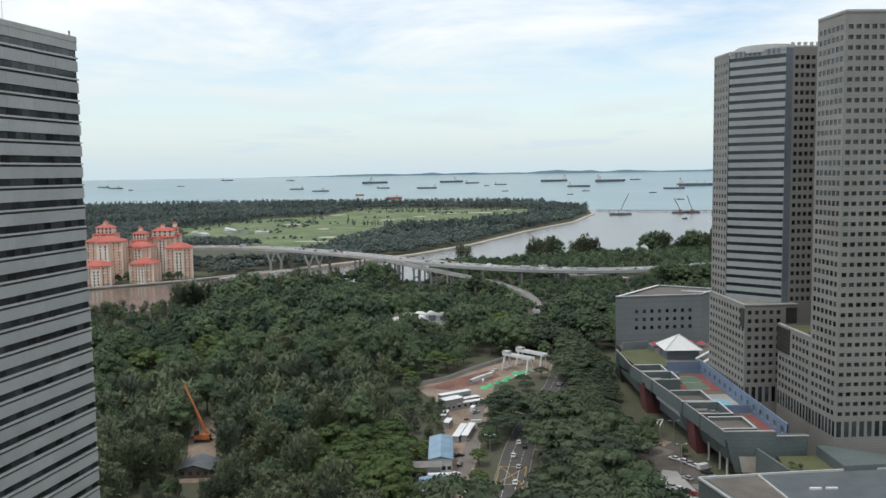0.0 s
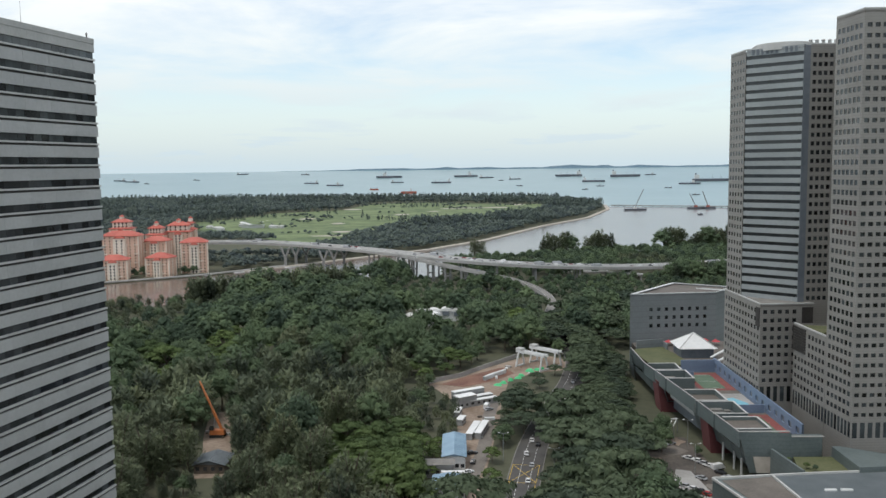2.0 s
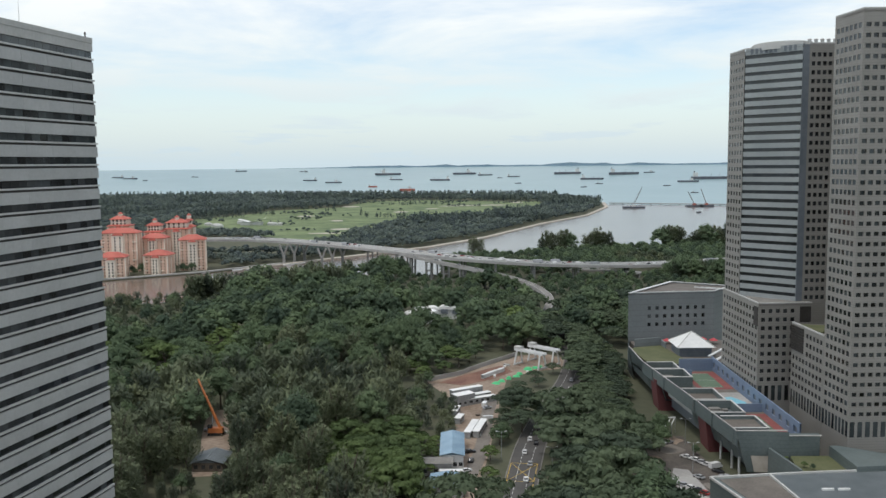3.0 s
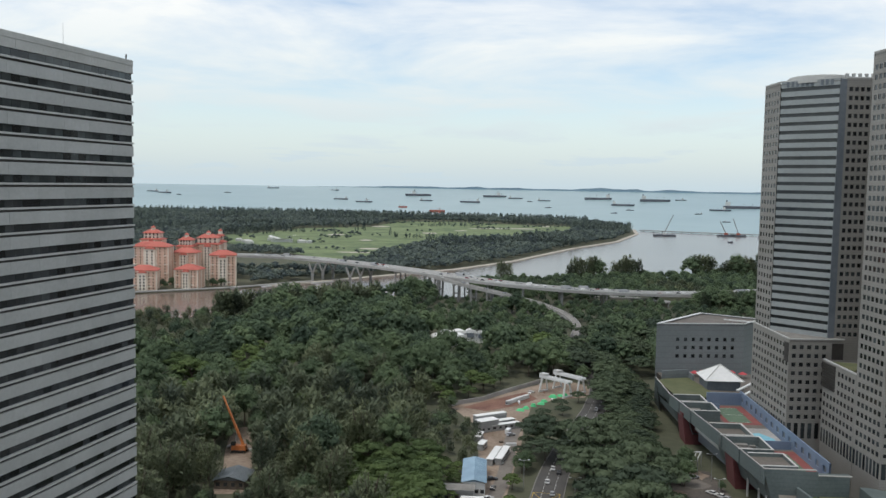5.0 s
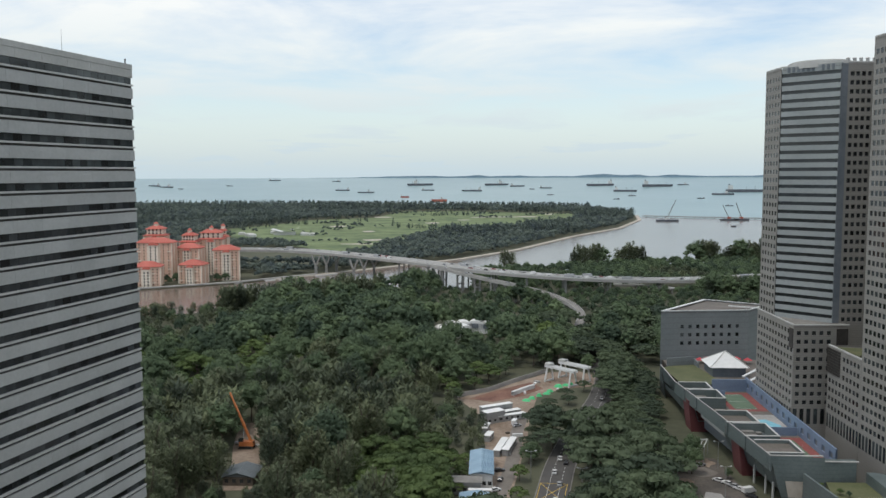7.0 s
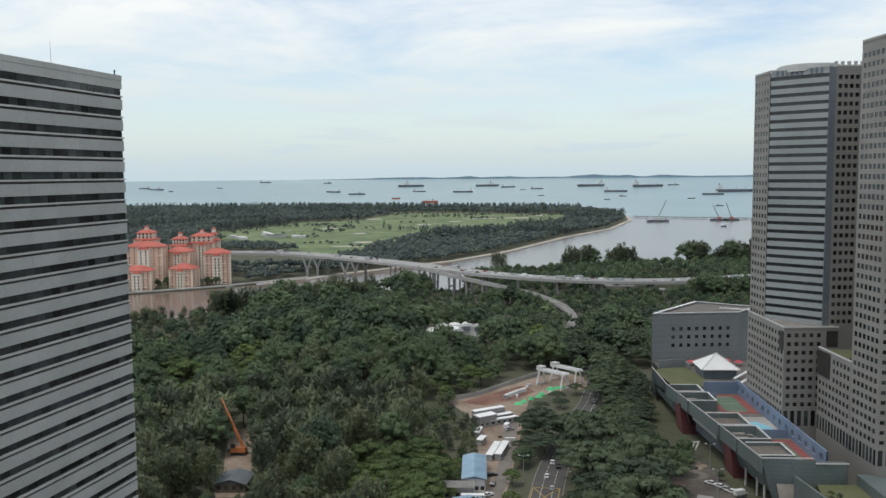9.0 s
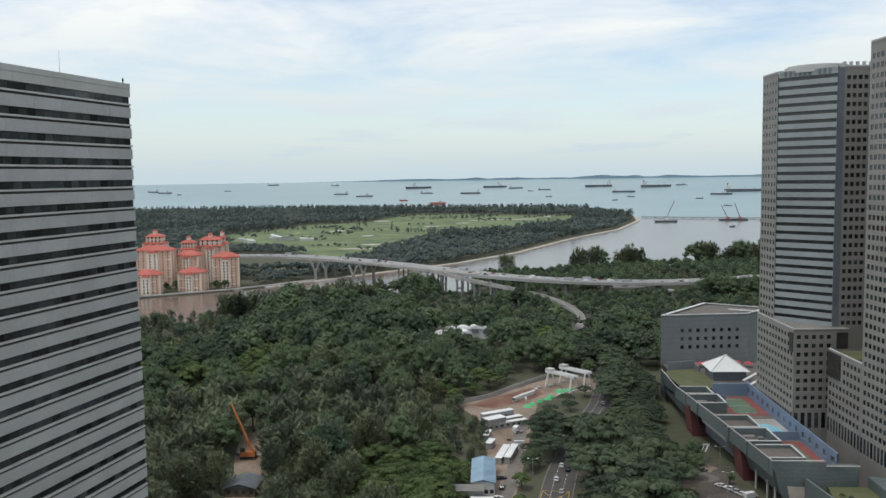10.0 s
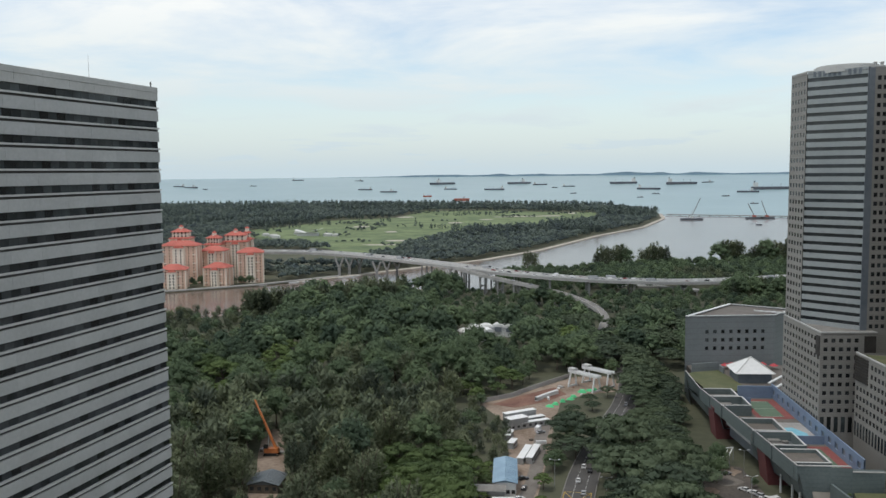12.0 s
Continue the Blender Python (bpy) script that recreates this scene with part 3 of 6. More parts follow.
    chn.prism([C, ch, on_face(C, R, 2.6, 0, 1.6)[:2], on_face(C, R, 0, 0, 1.6)[:2]], LOW - 20, TOP - 0.3)
    part("recess_channel", chn, CHANNEL, t)
    # corner piers that close the chamfer
    roof = Build()
    roof.prism([A, B_, C, R, back], TOP - 1.2, TOP - 0.8)
    part("roof", roof, ROOF_GREY, t)
    rim = Build()
    for a, e in ((A, B_), (B_, C), (C, R)):
        m = math.hypot(e[0] - a[0], e[1] - a[1])
        rim.prism([on_face(a, e, s, 0, d)[:2] for s, d in ((0, -0.05), (m, -0.05), (m, 0.6), (0, 0.6))], TOP, TOP + 0.5)
    part("roof_coping", rim, PARAPET, t)
    drum = Build()
    ring = []
    for k in range(28):
        a = math.tau * k / 28
        ring.append((141 + 13 * math.cos(a), 375 + 13 * math.sin(a)))
    drum.prism(ring, TOP - 1, TOP + 1.6)
    drum.prism([(141 + (x - 141) * 0.93, 375 + (y - 375) * 0.93) for x, y in ring], TOP + 1.6, TOP + 2.2)
    part("roof_drum", drum, PARAPET, t, "round pale plant screen")
    for k in range(6):
        v = Build()
        x = 146 + k * 2.6
        v.tube((x, 359.5, TOP - 0.6), (x, 359.5, TOP + 1.9), 0.7, 0.7, 10)
        v.tube((x, 359.5, TOP + 1.9), (x, 359.5, TOP + 2.3), 1.0, 0.5, 10)
        part("roof_vent", v, PARAPET, t)
    for a, s, z, w, h in (((A_low, low), 40.6, LOW - 9.5, 4.2, 8.0), ((low, low_r), 19.6, LOW - 8.6, 4.6, 7.2)):
        gl = Build()
        gl.prism([on_face(*a, q, 0, d)[:2] for q, d in ((s - w / 2, -0.25), (s + w / 2, -0.25), (s + w / 2, 0.3), (s - w / 2, 0.3))], z, z + h)
        part("louvred_bay", gl, SHADOW_GAP, t, "dark louvred bay")
    slots(t, A_low, low, zl - 7.2, zl - 0.8, 15, 1.5)
    slots(t, low, low_r, zl - 7.2, zl - 0.8, 8, 1.6)


chamfer_tower()


def square_tower():
    TOP, LOW, PITCH = 164.5, 48.0, 3.57
    F, S, R = (137.0, 315.0), (138.5, 296.5), (186.0, 298.5)
    FL = (136.0, 343.0)
    t = thing("square_tower", (160, 320, 0), "tall square grey granite tower with punched windows", "building")
    wall = Build()
    rows = 39
    z0 = TOP - 3.4 - rows * PITCH
    ps = punched(wall, S, R, z0, rows, PITCH, 17, 1.75, 1.5, 1.0, margin=0.4)
    plain(wall, S, R, z0 + rows * PITCH, TOP)
    ps2 = punched(wall, F, S, z0, rows, PITCH, 6, 1.9, 1.8, 0.9, margin=0.9, depth=0.14)
    plain(wall, F, S, z0 + rows * PITCH, TOP)
    lrows = 7
    zl = z0 + PITCH * 0
    top_low = zl
    for r in range(20):
        if zl + r * PITCH + PITCH < LOW:
            lrows = r + 1
    ps2 += punched(wall, FL, (136.98, 315.2), zl, lrows, PITCH, 9, 1.9, 1.8, 0.9, depth=0.14, skip=lambda s, z: z > LOW - 12 and s < 11)
    plain(wall, FL, (136.98, 315.2), zl + lrows * PITCH, LOW)
    plain(wall, FL, (136.98, 315.2), 0, zl)
    for a, e in ((F, S), (S, R)):
        plain(wall, a, e, 0, z0)
    plain(wall, R, (184, 343), 0, TOP)
    plain(wall, (184, 343), (158, 341), 0, TOP)
    plain(wall, (158, 341), F, LOW - 1, TOP)
    plain(wall, (184, 343), FL, 0, LOW)
    part("wall", wall, GRANITE, t)
    ps.sort(key=lambda m: m.translation.x > 160)
    glaze(t, ps2, pane_mesh("window_pane", 1.9, 1.8, PANE_GLASS), 120, DARK_GLASS)
    glaze(t, ps, pane_mesh("wide_window_pane", 1.75, 1.5, PANE_GLASS), 240, DARK_GLASS)
    roof = Build()
    roof.prism([F, S, R, (184, 343), (158, 341)], TOP - 1.0, TOP - 0.6)
    part("roof", roof, ROOF_GREY, t)
    roof = Build()
    roof.prism([FL, (137, 315.2), (158, 341)], LOW - 1.2, LOW - 0.7)
    part("terrace_roof", roof, ROOF_BROWN, t)
    gard = Build()
    gard.prism([(138.5, 340), (139, 322), (150, 336)], LOW - 0.7, LOW - 0.1)
    part("terrace_planting", gard, LAWN, t, "planted terrace with brown edging")
    for a, e in ((F, S), (S, R), (FL, (136.98, 315.2))):
        rim = Build()
        m = math.hypot(e[0] - a[0], e[1] - a[1])
        z = TOP if a != FL else LOW
        rim.prism([on_face(a, e, s, 0, d)[:2] for s, d in ((0, -0.05), (m, -0.05), (m, 0.6), (0, 0.6))], z, z + 0.5)
        part("coping", rim, PARAPET, t)
    for k in range(9):
        lv = Build()
        lv.prism([on_face(FL, F, s, 0, d)[:2] for s, d in ((-0.3, -0.4), (11, -0.4), (11, 0.2), (-0.3, 0.2))], LOW - 10.5 + k * 1.12, LOW - 9.6 + k * 1.12)
        part("louvre", lv, SHADOW_GAP, t)
    slots(t, (136.98, 315.2), S, zl - 6.6, zl - 1.0, 8, 1.5)
    slots(t, FL, (136.98, 315.2), zl - 6.6, zl - 1.0, 11, 1.5)
    slots(t, S, R, zl - 6.6, zl - 1.0, 17, 1.7)


square_tower()


def grey_block():
    Z = 42.5
    A, B_, C, D = (93.0, 458.5), (141.0, 463.5), (156, 483), (126.5, 502.0)
    t = thing("grey_block", (120, 475, 0), "blue-grey windowed block with a flat gravel roof", "building")
    wall = Build()
    g0, g1 = on_face(A, B_, 9.6, 0)[:2], on_face(A, B_, 44.2, 0)[:2]
    ps = punched(wall, g0, g1, 23.0, 3, 4.5, 8, 1.9, 2.0, 1.0, margin=0.0)
    plain(wall, A, g0, 0, Z)
    plain(wall, g1, B_, 0, Z)
    plain(wall, g0, g1, 0, 23.0)
    plain(wall, g0, g1, 23.0 + 13.5, Z)
    plain(wall, B_, C, 0, Z)
    plain(wall, C, D, 0, Z)
    plain(wall, D, A, 0, Z)
    part("wall", wall, BLOCK_GREY, t)
    me = pane_mesh("window_pane", 1.9, 2.0, PANE_GLASS)
    glaze(t, ps, me, 60, DARK_GLASS)
    roof = Build()
    roof.prism([A, B_, C, D], Z - 1.0, Z - 0.6)
    part("roof", roof, ROOF_BROWN, t)
    rim = Build()
    for a, e in ((A, B_), (B_, C), (C, D), (D, A)):
        m = math.hypot(e[0] - a[0], e[1] - a[1])
        w = 1.6 if a == D else 0.45
        rim.prism([on_face(a, e, s, 0, d)[:2] for s, d in ((0, -0.05), (m, -0.05), (m, w), (0, w))], Z, Z + 0.4)
    part("coping", rim, WHITE_METAL, t)
    fr = Build()
    for k in range(5):
        fr.beam((134 + k * 3, 478 - k * 1.5, Z + 0.3), (140 + k * 3, 473 - k * 1.5, Z + 0.3), 0.35, 0.5)
    part("roof_frame", fr, WHITE_METAL, t)


grey_block()


# ---------------------------------------------------------------- podium with courts and pool
PZ = 18.0
def podium():
    t = thing("podium_building", (112, 350, 0), "long grey-green clad podium with a leaning side", "building")
    side = [(88.9, 437.0), (88.6, 402.0), (90.9, 380.0), (94.4, 346.0), (98.8, 296.0)]
    foot = [(92.0, 437.0), (92.5, 402.0), (94.9, 380.0), (98.4, 346.0), (103.0, 296.0)]
    w = Build()
    # the leaning side: its top edge overhangs its foot, and one bay is cut short above a recess
    for (a, c), (e, g), low in zip(zip(side, foot), zip(side[1:], foot[1:]), (5.2, 5.2, 12.4, 5.2)):
        f = (PZ - low) / (PZ - 5.2)
        c, g = (a[0] + (c[0] - a[0]) * f, c[1]), (e[0] + (g[0] - e[0]) * f, g[1])
        w.face((*a, PZ), (*c, low), (*g, low), (*e, PZ))
        w.face((*c, low), (c[0] + 12, c[1], low), (g[0] + 12, g[1], low), (*g, low))
    w.face((98.8, 296.0, PZ), (103.0, 296.0, 3.0), (117.0, 294.5, 3.0), (117.0, 294.5, PZ))
    w.prism([(117.0, 294.5), (128.5, 296.0), (128.5, 297.9), (117.0, 297.9)], 0, PZ - 1.5)
    w.face((88.9, 437.0, PZ), (93, 458, PZ), (93, 458, 0), (92, 437.0, 0))
    part("clad_wall", w, TEAL_PANEL, t)
    # a solid near-black block paints the shade beneath the overhang
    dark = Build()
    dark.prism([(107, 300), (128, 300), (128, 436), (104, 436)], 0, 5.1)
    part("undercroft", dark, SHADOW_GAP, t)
    rec = Build()
    rec.prism([(95.6, 379.5), (98.6, 346.5), (102, 346.5), (99, 379.5)], 7.6, 12.4)
    part("recess_wall", rec, PARAPET, t, "pale recessed wall")
    rec = Build()
    rec.prism([(97.2, 379.5), (100.2, 346.5), (104, 346.5), (101, 379.5)], 2.5, 7.6)
    part("recess_glazing", rec, CHANNEL, t, "dark glazed recess")
    # joints between the cladding panels
    for k in range(17):
        y = 300 + k * 8.2
        if 346 < y < 380:
            continue
        q = Build()
        x = 98.8 + (296 - y) * 0.0965 if y < 402 else 88.7
        q.beam((x - 0.03, y, PZ - 0.1), (x + 4.05, y, 5.3), 0.12, 0.12)
        part("panel_joint", q, CHANNEL, t)
    deck = Build()
    deck.prism([(93.5, 402), (122, 402), (122, 298), (103.2, 298), (98.5, 350)], 13.0, 13.6)
    part("roof_deck", deck, ROOF_BROWN, t)
    rim = Build()
    for a, e in zip(side, side[1:]):
        n = math.hypot(e[0] - a[0], e[1] - a[1])
        rim.prism([on_face(a, e, s, 0, d)[:2] for s, d in ((0, -0.05), (n, -0.05), (n, 0.4), (0, 0.4))], PZ, PZ + 0.3)
    rim.box(99, 295.6, PZ, 117, 296.4, PZ + 0.3)
    rim.box(117, 294.4, PZ - 1.5, 128.6, 295.0, PZ - 1.2)
    part("coping", rim, CONCRETE, t, "pale metal coping")
    inner = Build()
    for (a, e) in zip(side[1:], side[2:]):
        n = math.hypot(e[0] - a[0], e[1] - a[1])
        inner.prism([on_face(a, e, s, 0, d)[:2] for s, d in ((0, 0.05), (n, 0.05), (n, 0.65), (0, 0.65))], 12.5, PZ)
    part("inner_parapet", inner, TEAL_PANEL, t)
    # plant wells along the leaning side
    for y0, y1, z, mat in ((388, 400, 15.6, ROOF_BROWN), (372, 386, 14.4, ROOF_BLUE), (336, 352, 16.2, ROOF_BROWN), (318, 334, 14.6, ROOF_BLUE), (299, 313, 17.0, ROOF_BROWN)):
        x0 = 88.6 + (402 - y1) * 0.1 + 1.0
        q = Build()
        q.box(x0 + 0.5, y0, 13, x0 + 12.5, y1, z)
        part("plant_roof", q, mat, t)
        r = Build()
        for bx in ((x0, y0 - 0.5, x0 + 13, y0), (x0, y1, x0 + 13, y1 + 0.5), (x0 + 12.5, y0, x0 + 13, y1)):
            r.box(bx[0], bx[1], 13, bx[2], bx[3], PZ + 0.2)
        part("plant_screen", r, TEAL_PANEL, t)
        r = Build()
        for bx in ((x0, y0 - 0.6, x0 + 13.1, y0 + 0.1), (x0, y1 - 0.1, x0 + 13.1, y1 + 0.6), (x0 + 12.4, y0, x0 + 13.1, y1)):
            r.box(bx[0], bx[1], PZ + 0.2, bx[2], bx[3], PZ + 0.45)
        part("screen_coping", r, PARAPET, t)
        if z < 15:
            for k in range(3):
                v = Build()
                yy = y0 + (k + 0.5) * (y1 - y0) / 3
                v.box(x0 + 3, yy - 1.3, z, x0 + 7.5, yy + 1.3, z + 1.5)
                v.box(x0 + 8.4, yy - 0.9, z, x0 + 10.6, yy + 0.9, z + 1.0)
                part("plant_unit", v, ROOF_GREY, t)
    # blue boundary wall with dark openings
    bw = Build()
    ps = punched(bw, (122.0, 404.0), (122.0, 298.0), 13.6, 1, 6.4, 15, 3.2, 2.4, 1.8)
    bw.face((122, 404, 20.0), (122, 298, 20.0), (122.6, 298, 20.0), (122.6, 404, 20.0))
    bw.face((122.6, 404, 0), (122.6, 404, 20.0), (122.6, 298, 20.0), (122.6, 298, 0))
    part("boundary_wall", bw, BLUE_WALL, t, "blue painted wall with openings")
    glaze(t, ps, pane_mesh("opening_screen", 3.2, 2.4, CHANNEL), 40, CHANNEL)
    b2 = Build()
    b2.box(106, 401.5, 13.6, 122, 402.2, 19.4)
    part("end_wall", b2, BLUE_WALL, t)
    b2 = Build()
    b2.box(101.5, 386.6, 13.6, 108, 387.2, 17.6)
    part("end_wall", b2, BLUE_WALL, t)
    # red slab piers under the overhang
    for x, y in ((93.6, 388), (99.8, 332)):
        q = Build()
        q.prism([(x - 1.6, y - 6.5), (x + 14, y - 6.5), (x + 14, y + 4.5), (x - 1.6, y + 4.5)], 0, 14.2, [(x - 3.4, y - 6.5), (x + 14, y - 6.5), (x + 14, y + 4.5), (x - 3.4, y + 4.5)])
        part("red_pier", q, DEEP_RED, t, "dark red sloping pier")
    # long strip windows let into the leaning side
    for y0, y1, zt in ((312, 328, 15.5), (304, 318, 12.0), (352, 366, 14.5), (410, 426, 13)):
        q = Build()
        k = lambda y, z: (88.6 + (402 - y) * 0.0975 + (PZ - z) * 0.328 - 0.16, y, z)
        q.face(k(y1, zt), k(y1, zt - 1.6), k(y0, zt - 1.6), k(y0, zt))
        part("strip_window", q, DARK_GLASS, t)
    q = Build()
    q.face((105.2, 295.2, 3.3), (110.8, 294.6, 3.3), (110.2, 294.75, 9.2), (104.0, 295.3, 9.2))
    part("entrance_panel", q, SAND, t, "pale pinkish stone entrance panel")
    for x, y in ((101.5, 300), (101.5, 308), (100.5, 318)):
        q = Build()
        q.tube((x, y, 0), (x, y, 7), 0.45, 0.45, 10)
        part("column", q, BRIGHT_BAR, t)
    return t


podium()


def slab(name, poly, z0, z1, mat, label, category, kind=""):
    q = Build()
    q.prism(poly, z0, z1)
    return single(name, q, mat, label, category, kind=kind)


def court(x0, y0, x1, y1):
    t = thing("sports_court", ((x0 + x1) / 2, (y0 + y1) / 2, 13.6), "green sports court with a red border", "court", "roof courts")
    q = Build()
    q.box(x0, y0, 13.6, x1, y1, 13.65)
    part("border", q, COURT_RED, t)
    q = Build()
    q.box(x0 + 2.2, y0 + 3, 13.65, x1 - 3.6, y1 - 3, 13.67)
    part("playing_field", q, COURT_GREEN, t)
    for a, c in ((y0 + 3.6, y0 + 3.75), (y1 - 3.75, y1 - 3.6), ((y0 + y1) / 2 - 0.08, (y0 + y1) / 2 + 0.08)):
        q = Build()
        q.box(x0 + 2.8, a, 13.67, x1 - 4.2, c, 13.68)
        part("court_line", q, ROAD_WHITE, t)
    n = Build()
    for x in (x0 + 3, x1 - 4):
        n.tube((x, (y0 + y1) / 2, 13.67), (x, (y0 + y1) / 2, 15.0), 0.06, 0.06, 6)
    part("net_posts", n, STEEL, t)


court(106, 368, 121.6, 399)
court(110, 304, 121.6, 331)
pool = thing("swimming_pool", (120, 345, 13.6), "turquoise roof pool with a pale paved edge", "pool")
q = Build()
q.box(108.5, 335, 13.6, 121.6, 362, 13.8)
part("pool_deck", q, CONCRETE, pool)
q = Build()
q.prism([(110, 340), (113, 338), (118.5, 339), (119.5, 347), (116, 355), (111, 354)], 13.8, 13.84)
part("pool_basin", q, POOL, pool, "clear turquoise water")
q = Build()
q.box(110.5, 333.6, 13.6, 121.5, 334.0, 17.0)
part("pool_screen", q, BLUE_WALL, pool)

# lawn roof, pyramid skylight and red umbrellas beside the grey block
slab("roof_lawn", [(90.2, 437), (92.5, 403), (113, 403), (107.5, 445), (94, 441)], 16.2, 16.6, LAWN, "patchy roof lawn with brown edges", "lawn", "structure")
slab("terrace", [(94, 440), (104, 440), (113, 403), (150, 404), (150, 460), (94, 458)], 0, 16.1, ROOF_BROWN, "grey paved roof terrace", "terrace", "structure")
q = Build()
q.prism([(93.2, 441.5), (108, 446.5), (108, 447.3), (93.2, 442.4)], 16.0, 20.6)
q.prism([(108, 438), (108.8, 438), (108.8, 447.3), (108, 447.3)], 16.0, 19.4)
single("roof_wall", q, BLOCK_GREY, "blue-grey wall behind the roof lawn", "wall", kind="structure")
py = thing("pyramid_skylight", (119, 428, 16.1), "pale pyramid roof over a dark pavilion", "pavilion")
q = Build()
q.box(111, 420, 16.1, 127, 436, 21.0)
part("pavilion_wall", q, CHANNEL, py)
q = Build()
base = [(109.5, 418.5), (128.5, 418.5), (128.5, 437.5), (109.5, 437.5)]
for a, c in zip(base, base[1:] + base[:1]):
    q.face((*a, 21.0), (*c, 21.0), (119, 428, 27.5))
q.face(*[(*p, 21.0) for p in reversed(base)])
part("pyramid_roof", q, WHITE_TENT, py, "pale ribbed pyramid roof")
q = Build()
for a in base:
    q.beam((*a, 21.1), (119, 428, 27.65), 0.35, 0.35)
part("hip_ribs", q, BRIGHT_BAR, py)
for k, (x, y) in enumerate(((112, 450), (116, 452), (124, 452), (128, 451), (132, 453), (137, 450))):
    u = thing("sun_umbrella", (x, y, 16.1), "red canvas sun umbrella on the terrace", "umbrella", "terrace umbrellas")
    q = Build()
    q.tube((x, y, 16.1), (x, y, 18.6), 0.06, 0.06, 6)
    part("pole", q, STEEL, u)
    q = Build()
    q.tube((x, y, 18.2), (x, y, 19.4), 2.4, 0.1, 8)
    part("canopy", q, CANOPY_RED, u)
wk = thing("covered_walkway", (135, 410, 16.1), "white framed sloping walkway roof", "walkway")
for k in range(2):
    q = Build()
    q.beam((123, 404 + k * 7, 17.5 + k), (142, 420 + k * 7, 21.5 + k), 1.4, 0.5)
    part("roof_beam", q, WHITE_METAL, wk)
for k in range(4):
    q = Build()
    q.tube((125 + k * 5, 406 + k * 4.3, 16.1), (125 + k * 5, 406 + k * 4.3, 17.9 + k), 0.15, 0.15, 8)
    part("post", q, STEEL, wk)

# lawn terrace and low roof at the podium's foot
slab("lower_lawn", [(113, 273), (131, 273), (131, 294), (117.5, 294)], 0, 9.5, LAWN, "small green lawn on a low roof", "lawn", "structure")
q = Build()
q.prism([(112.2, 272.5), (113.0, 272.5), (110.5, 294), (109.6, 294)], 0, 12.5)
q.prism([(131, 273), (160, 276), (160, 277), (134, 294), (131, 294)], 0, 13.2)
single("terrace_wall", q, TEAL_PANEL, "grey-green panelled terrace walls", "wall", kind="structure")
lr = thing("low_roof_building", (112, 258, 0), "low building with a flat pale blue-grey roof", "building")
outline = [(81.5, 268.0), (88, 240), (170, 240), (170, 277), (113, 271.8)]
q = Build()
q.prism(outline, 0, 11.4)
part("wall", q, TEAL_PANEL, lr)
q = Build()
q.prism([(104, 242), (169, 242), (169, 275.5), (102, 270.0)], 11.4, 11.55)
part("metal_roof", q, ROOF_BLUE, lr, "pale blue-grey flat roof")
q = Build()
q.prism([(84, 266.6), (90, 242), (103, 242), (101, 269.6)], 11.4, 11.55)
part("gravel_roof", q, ROOF_BROWN, lr)
q = Build()
for a, c in zip(outline, outline[1:] + outline[:1]):
    q.beam((*a, 11.7), (*c, 11.7), 0.6, 0.7)
q.beam((103.5, 242, 11.7), (101.5, 270.0, 11.7), 0.6, 0.6)
part("coping", q, PARAPET, lr)
for x in (113, 118):
    q = Build()
    q.box(x, 257.0, 11.55, x + 3.6, 257.8, 12.1)
    part("roof_light", q, WHITE_TENT, lr)
q = Build()
q.prism([(140, 266), (170, 262), (170, 277), (150, 275.5)], 11.55, 12.0, [(152, 268), (170, 265), (170, 275), (158, 274)])
part("hipped_cover", q, ROOF_BLUE, lr)

# ---------------------------------------------------------------- roads and bridges
MAIN_ROAD = [(14, 235), (18.5, 270), (22.2, 294), (25, 311), (29.2, 334), (36, 362), (45, 392), (52.5, 418), (60, 445), (68, 490), (66, 545), (62, 606)]
road_line = smooth_line(MAIN_ROAD, 6)
ramp_z = [0.12 if y < 640 else 0.12 + 14 * ((y - 640) / 172) ** 1.2 for x, y in road_line]
single("road", ribbon(road_line, 11.5, ramp_z), ASPHALT, "grey asphalt road between trees", "road", kind="structure")
for side in (-1, 1):
    q = ribbon([(x + side * 6.1, y) for x, y in road_line], 0.4, [z + 0.13 for z in ramp_z], 0.3)
    single("kerb", q, ROOF_GREY, "pale concrete kerb of the road", "kerb", kind="structure")
marks = Build()
for k, (a, c) in enumerate(zip(road_line, road_line[1:])):
    if a[1] > 470:
        break
    n = Vector((c[0] - a[0], c[1] - a[1])).normalized()
    steps = int(math.hypot(c[0] - a[0], c[1] - a[1]) / 6)
    for s in range(max(1, steps)):
        for lane in (-2.1, 2.1):
            p = Vector(a) + n * s * 6
            x, y = p.x - n.y * lane, p.y + n.x * lane
            marks.face((x + n.y * 0.09, y - n.x * 0.09, 0.135), (x + n.x * 2.4 + n.y * 0.09, y + n.y * 2.4 - n.x * 0.09, 0.135), (x + n.x * 2.4 - n.y * 0.09, y + n.y * 2.4 + n.x * 0.09, 0.135), (x - n.y * 0.09, y + n.x * 0.09, 0.135))
single("lane_marks", marks, ROAD_WHITE, "white dashed lane lines", "road marking", kind="structure")
yb = Build()
for a, c in (((10.0, 262), (16.8, 295.4)), ((21.0, 262), (26.9, 295)), ((17, 295.4), (26.9, 295)), ((20, 314), (30, 313)), ((17, 295.5), (30, 313)), ((26.9, 295), (20, 314)), ((17, 295.5), (20, 314)), ((26.9, 295), (30, 313))):
    yb.beam((*a, 0.13), (*c, 0.13), 0.24, 0.02)
single("yellow_box_marking", yb, YELLOW, "yellow box junction on the asphalt", "road marking", kind="structure")

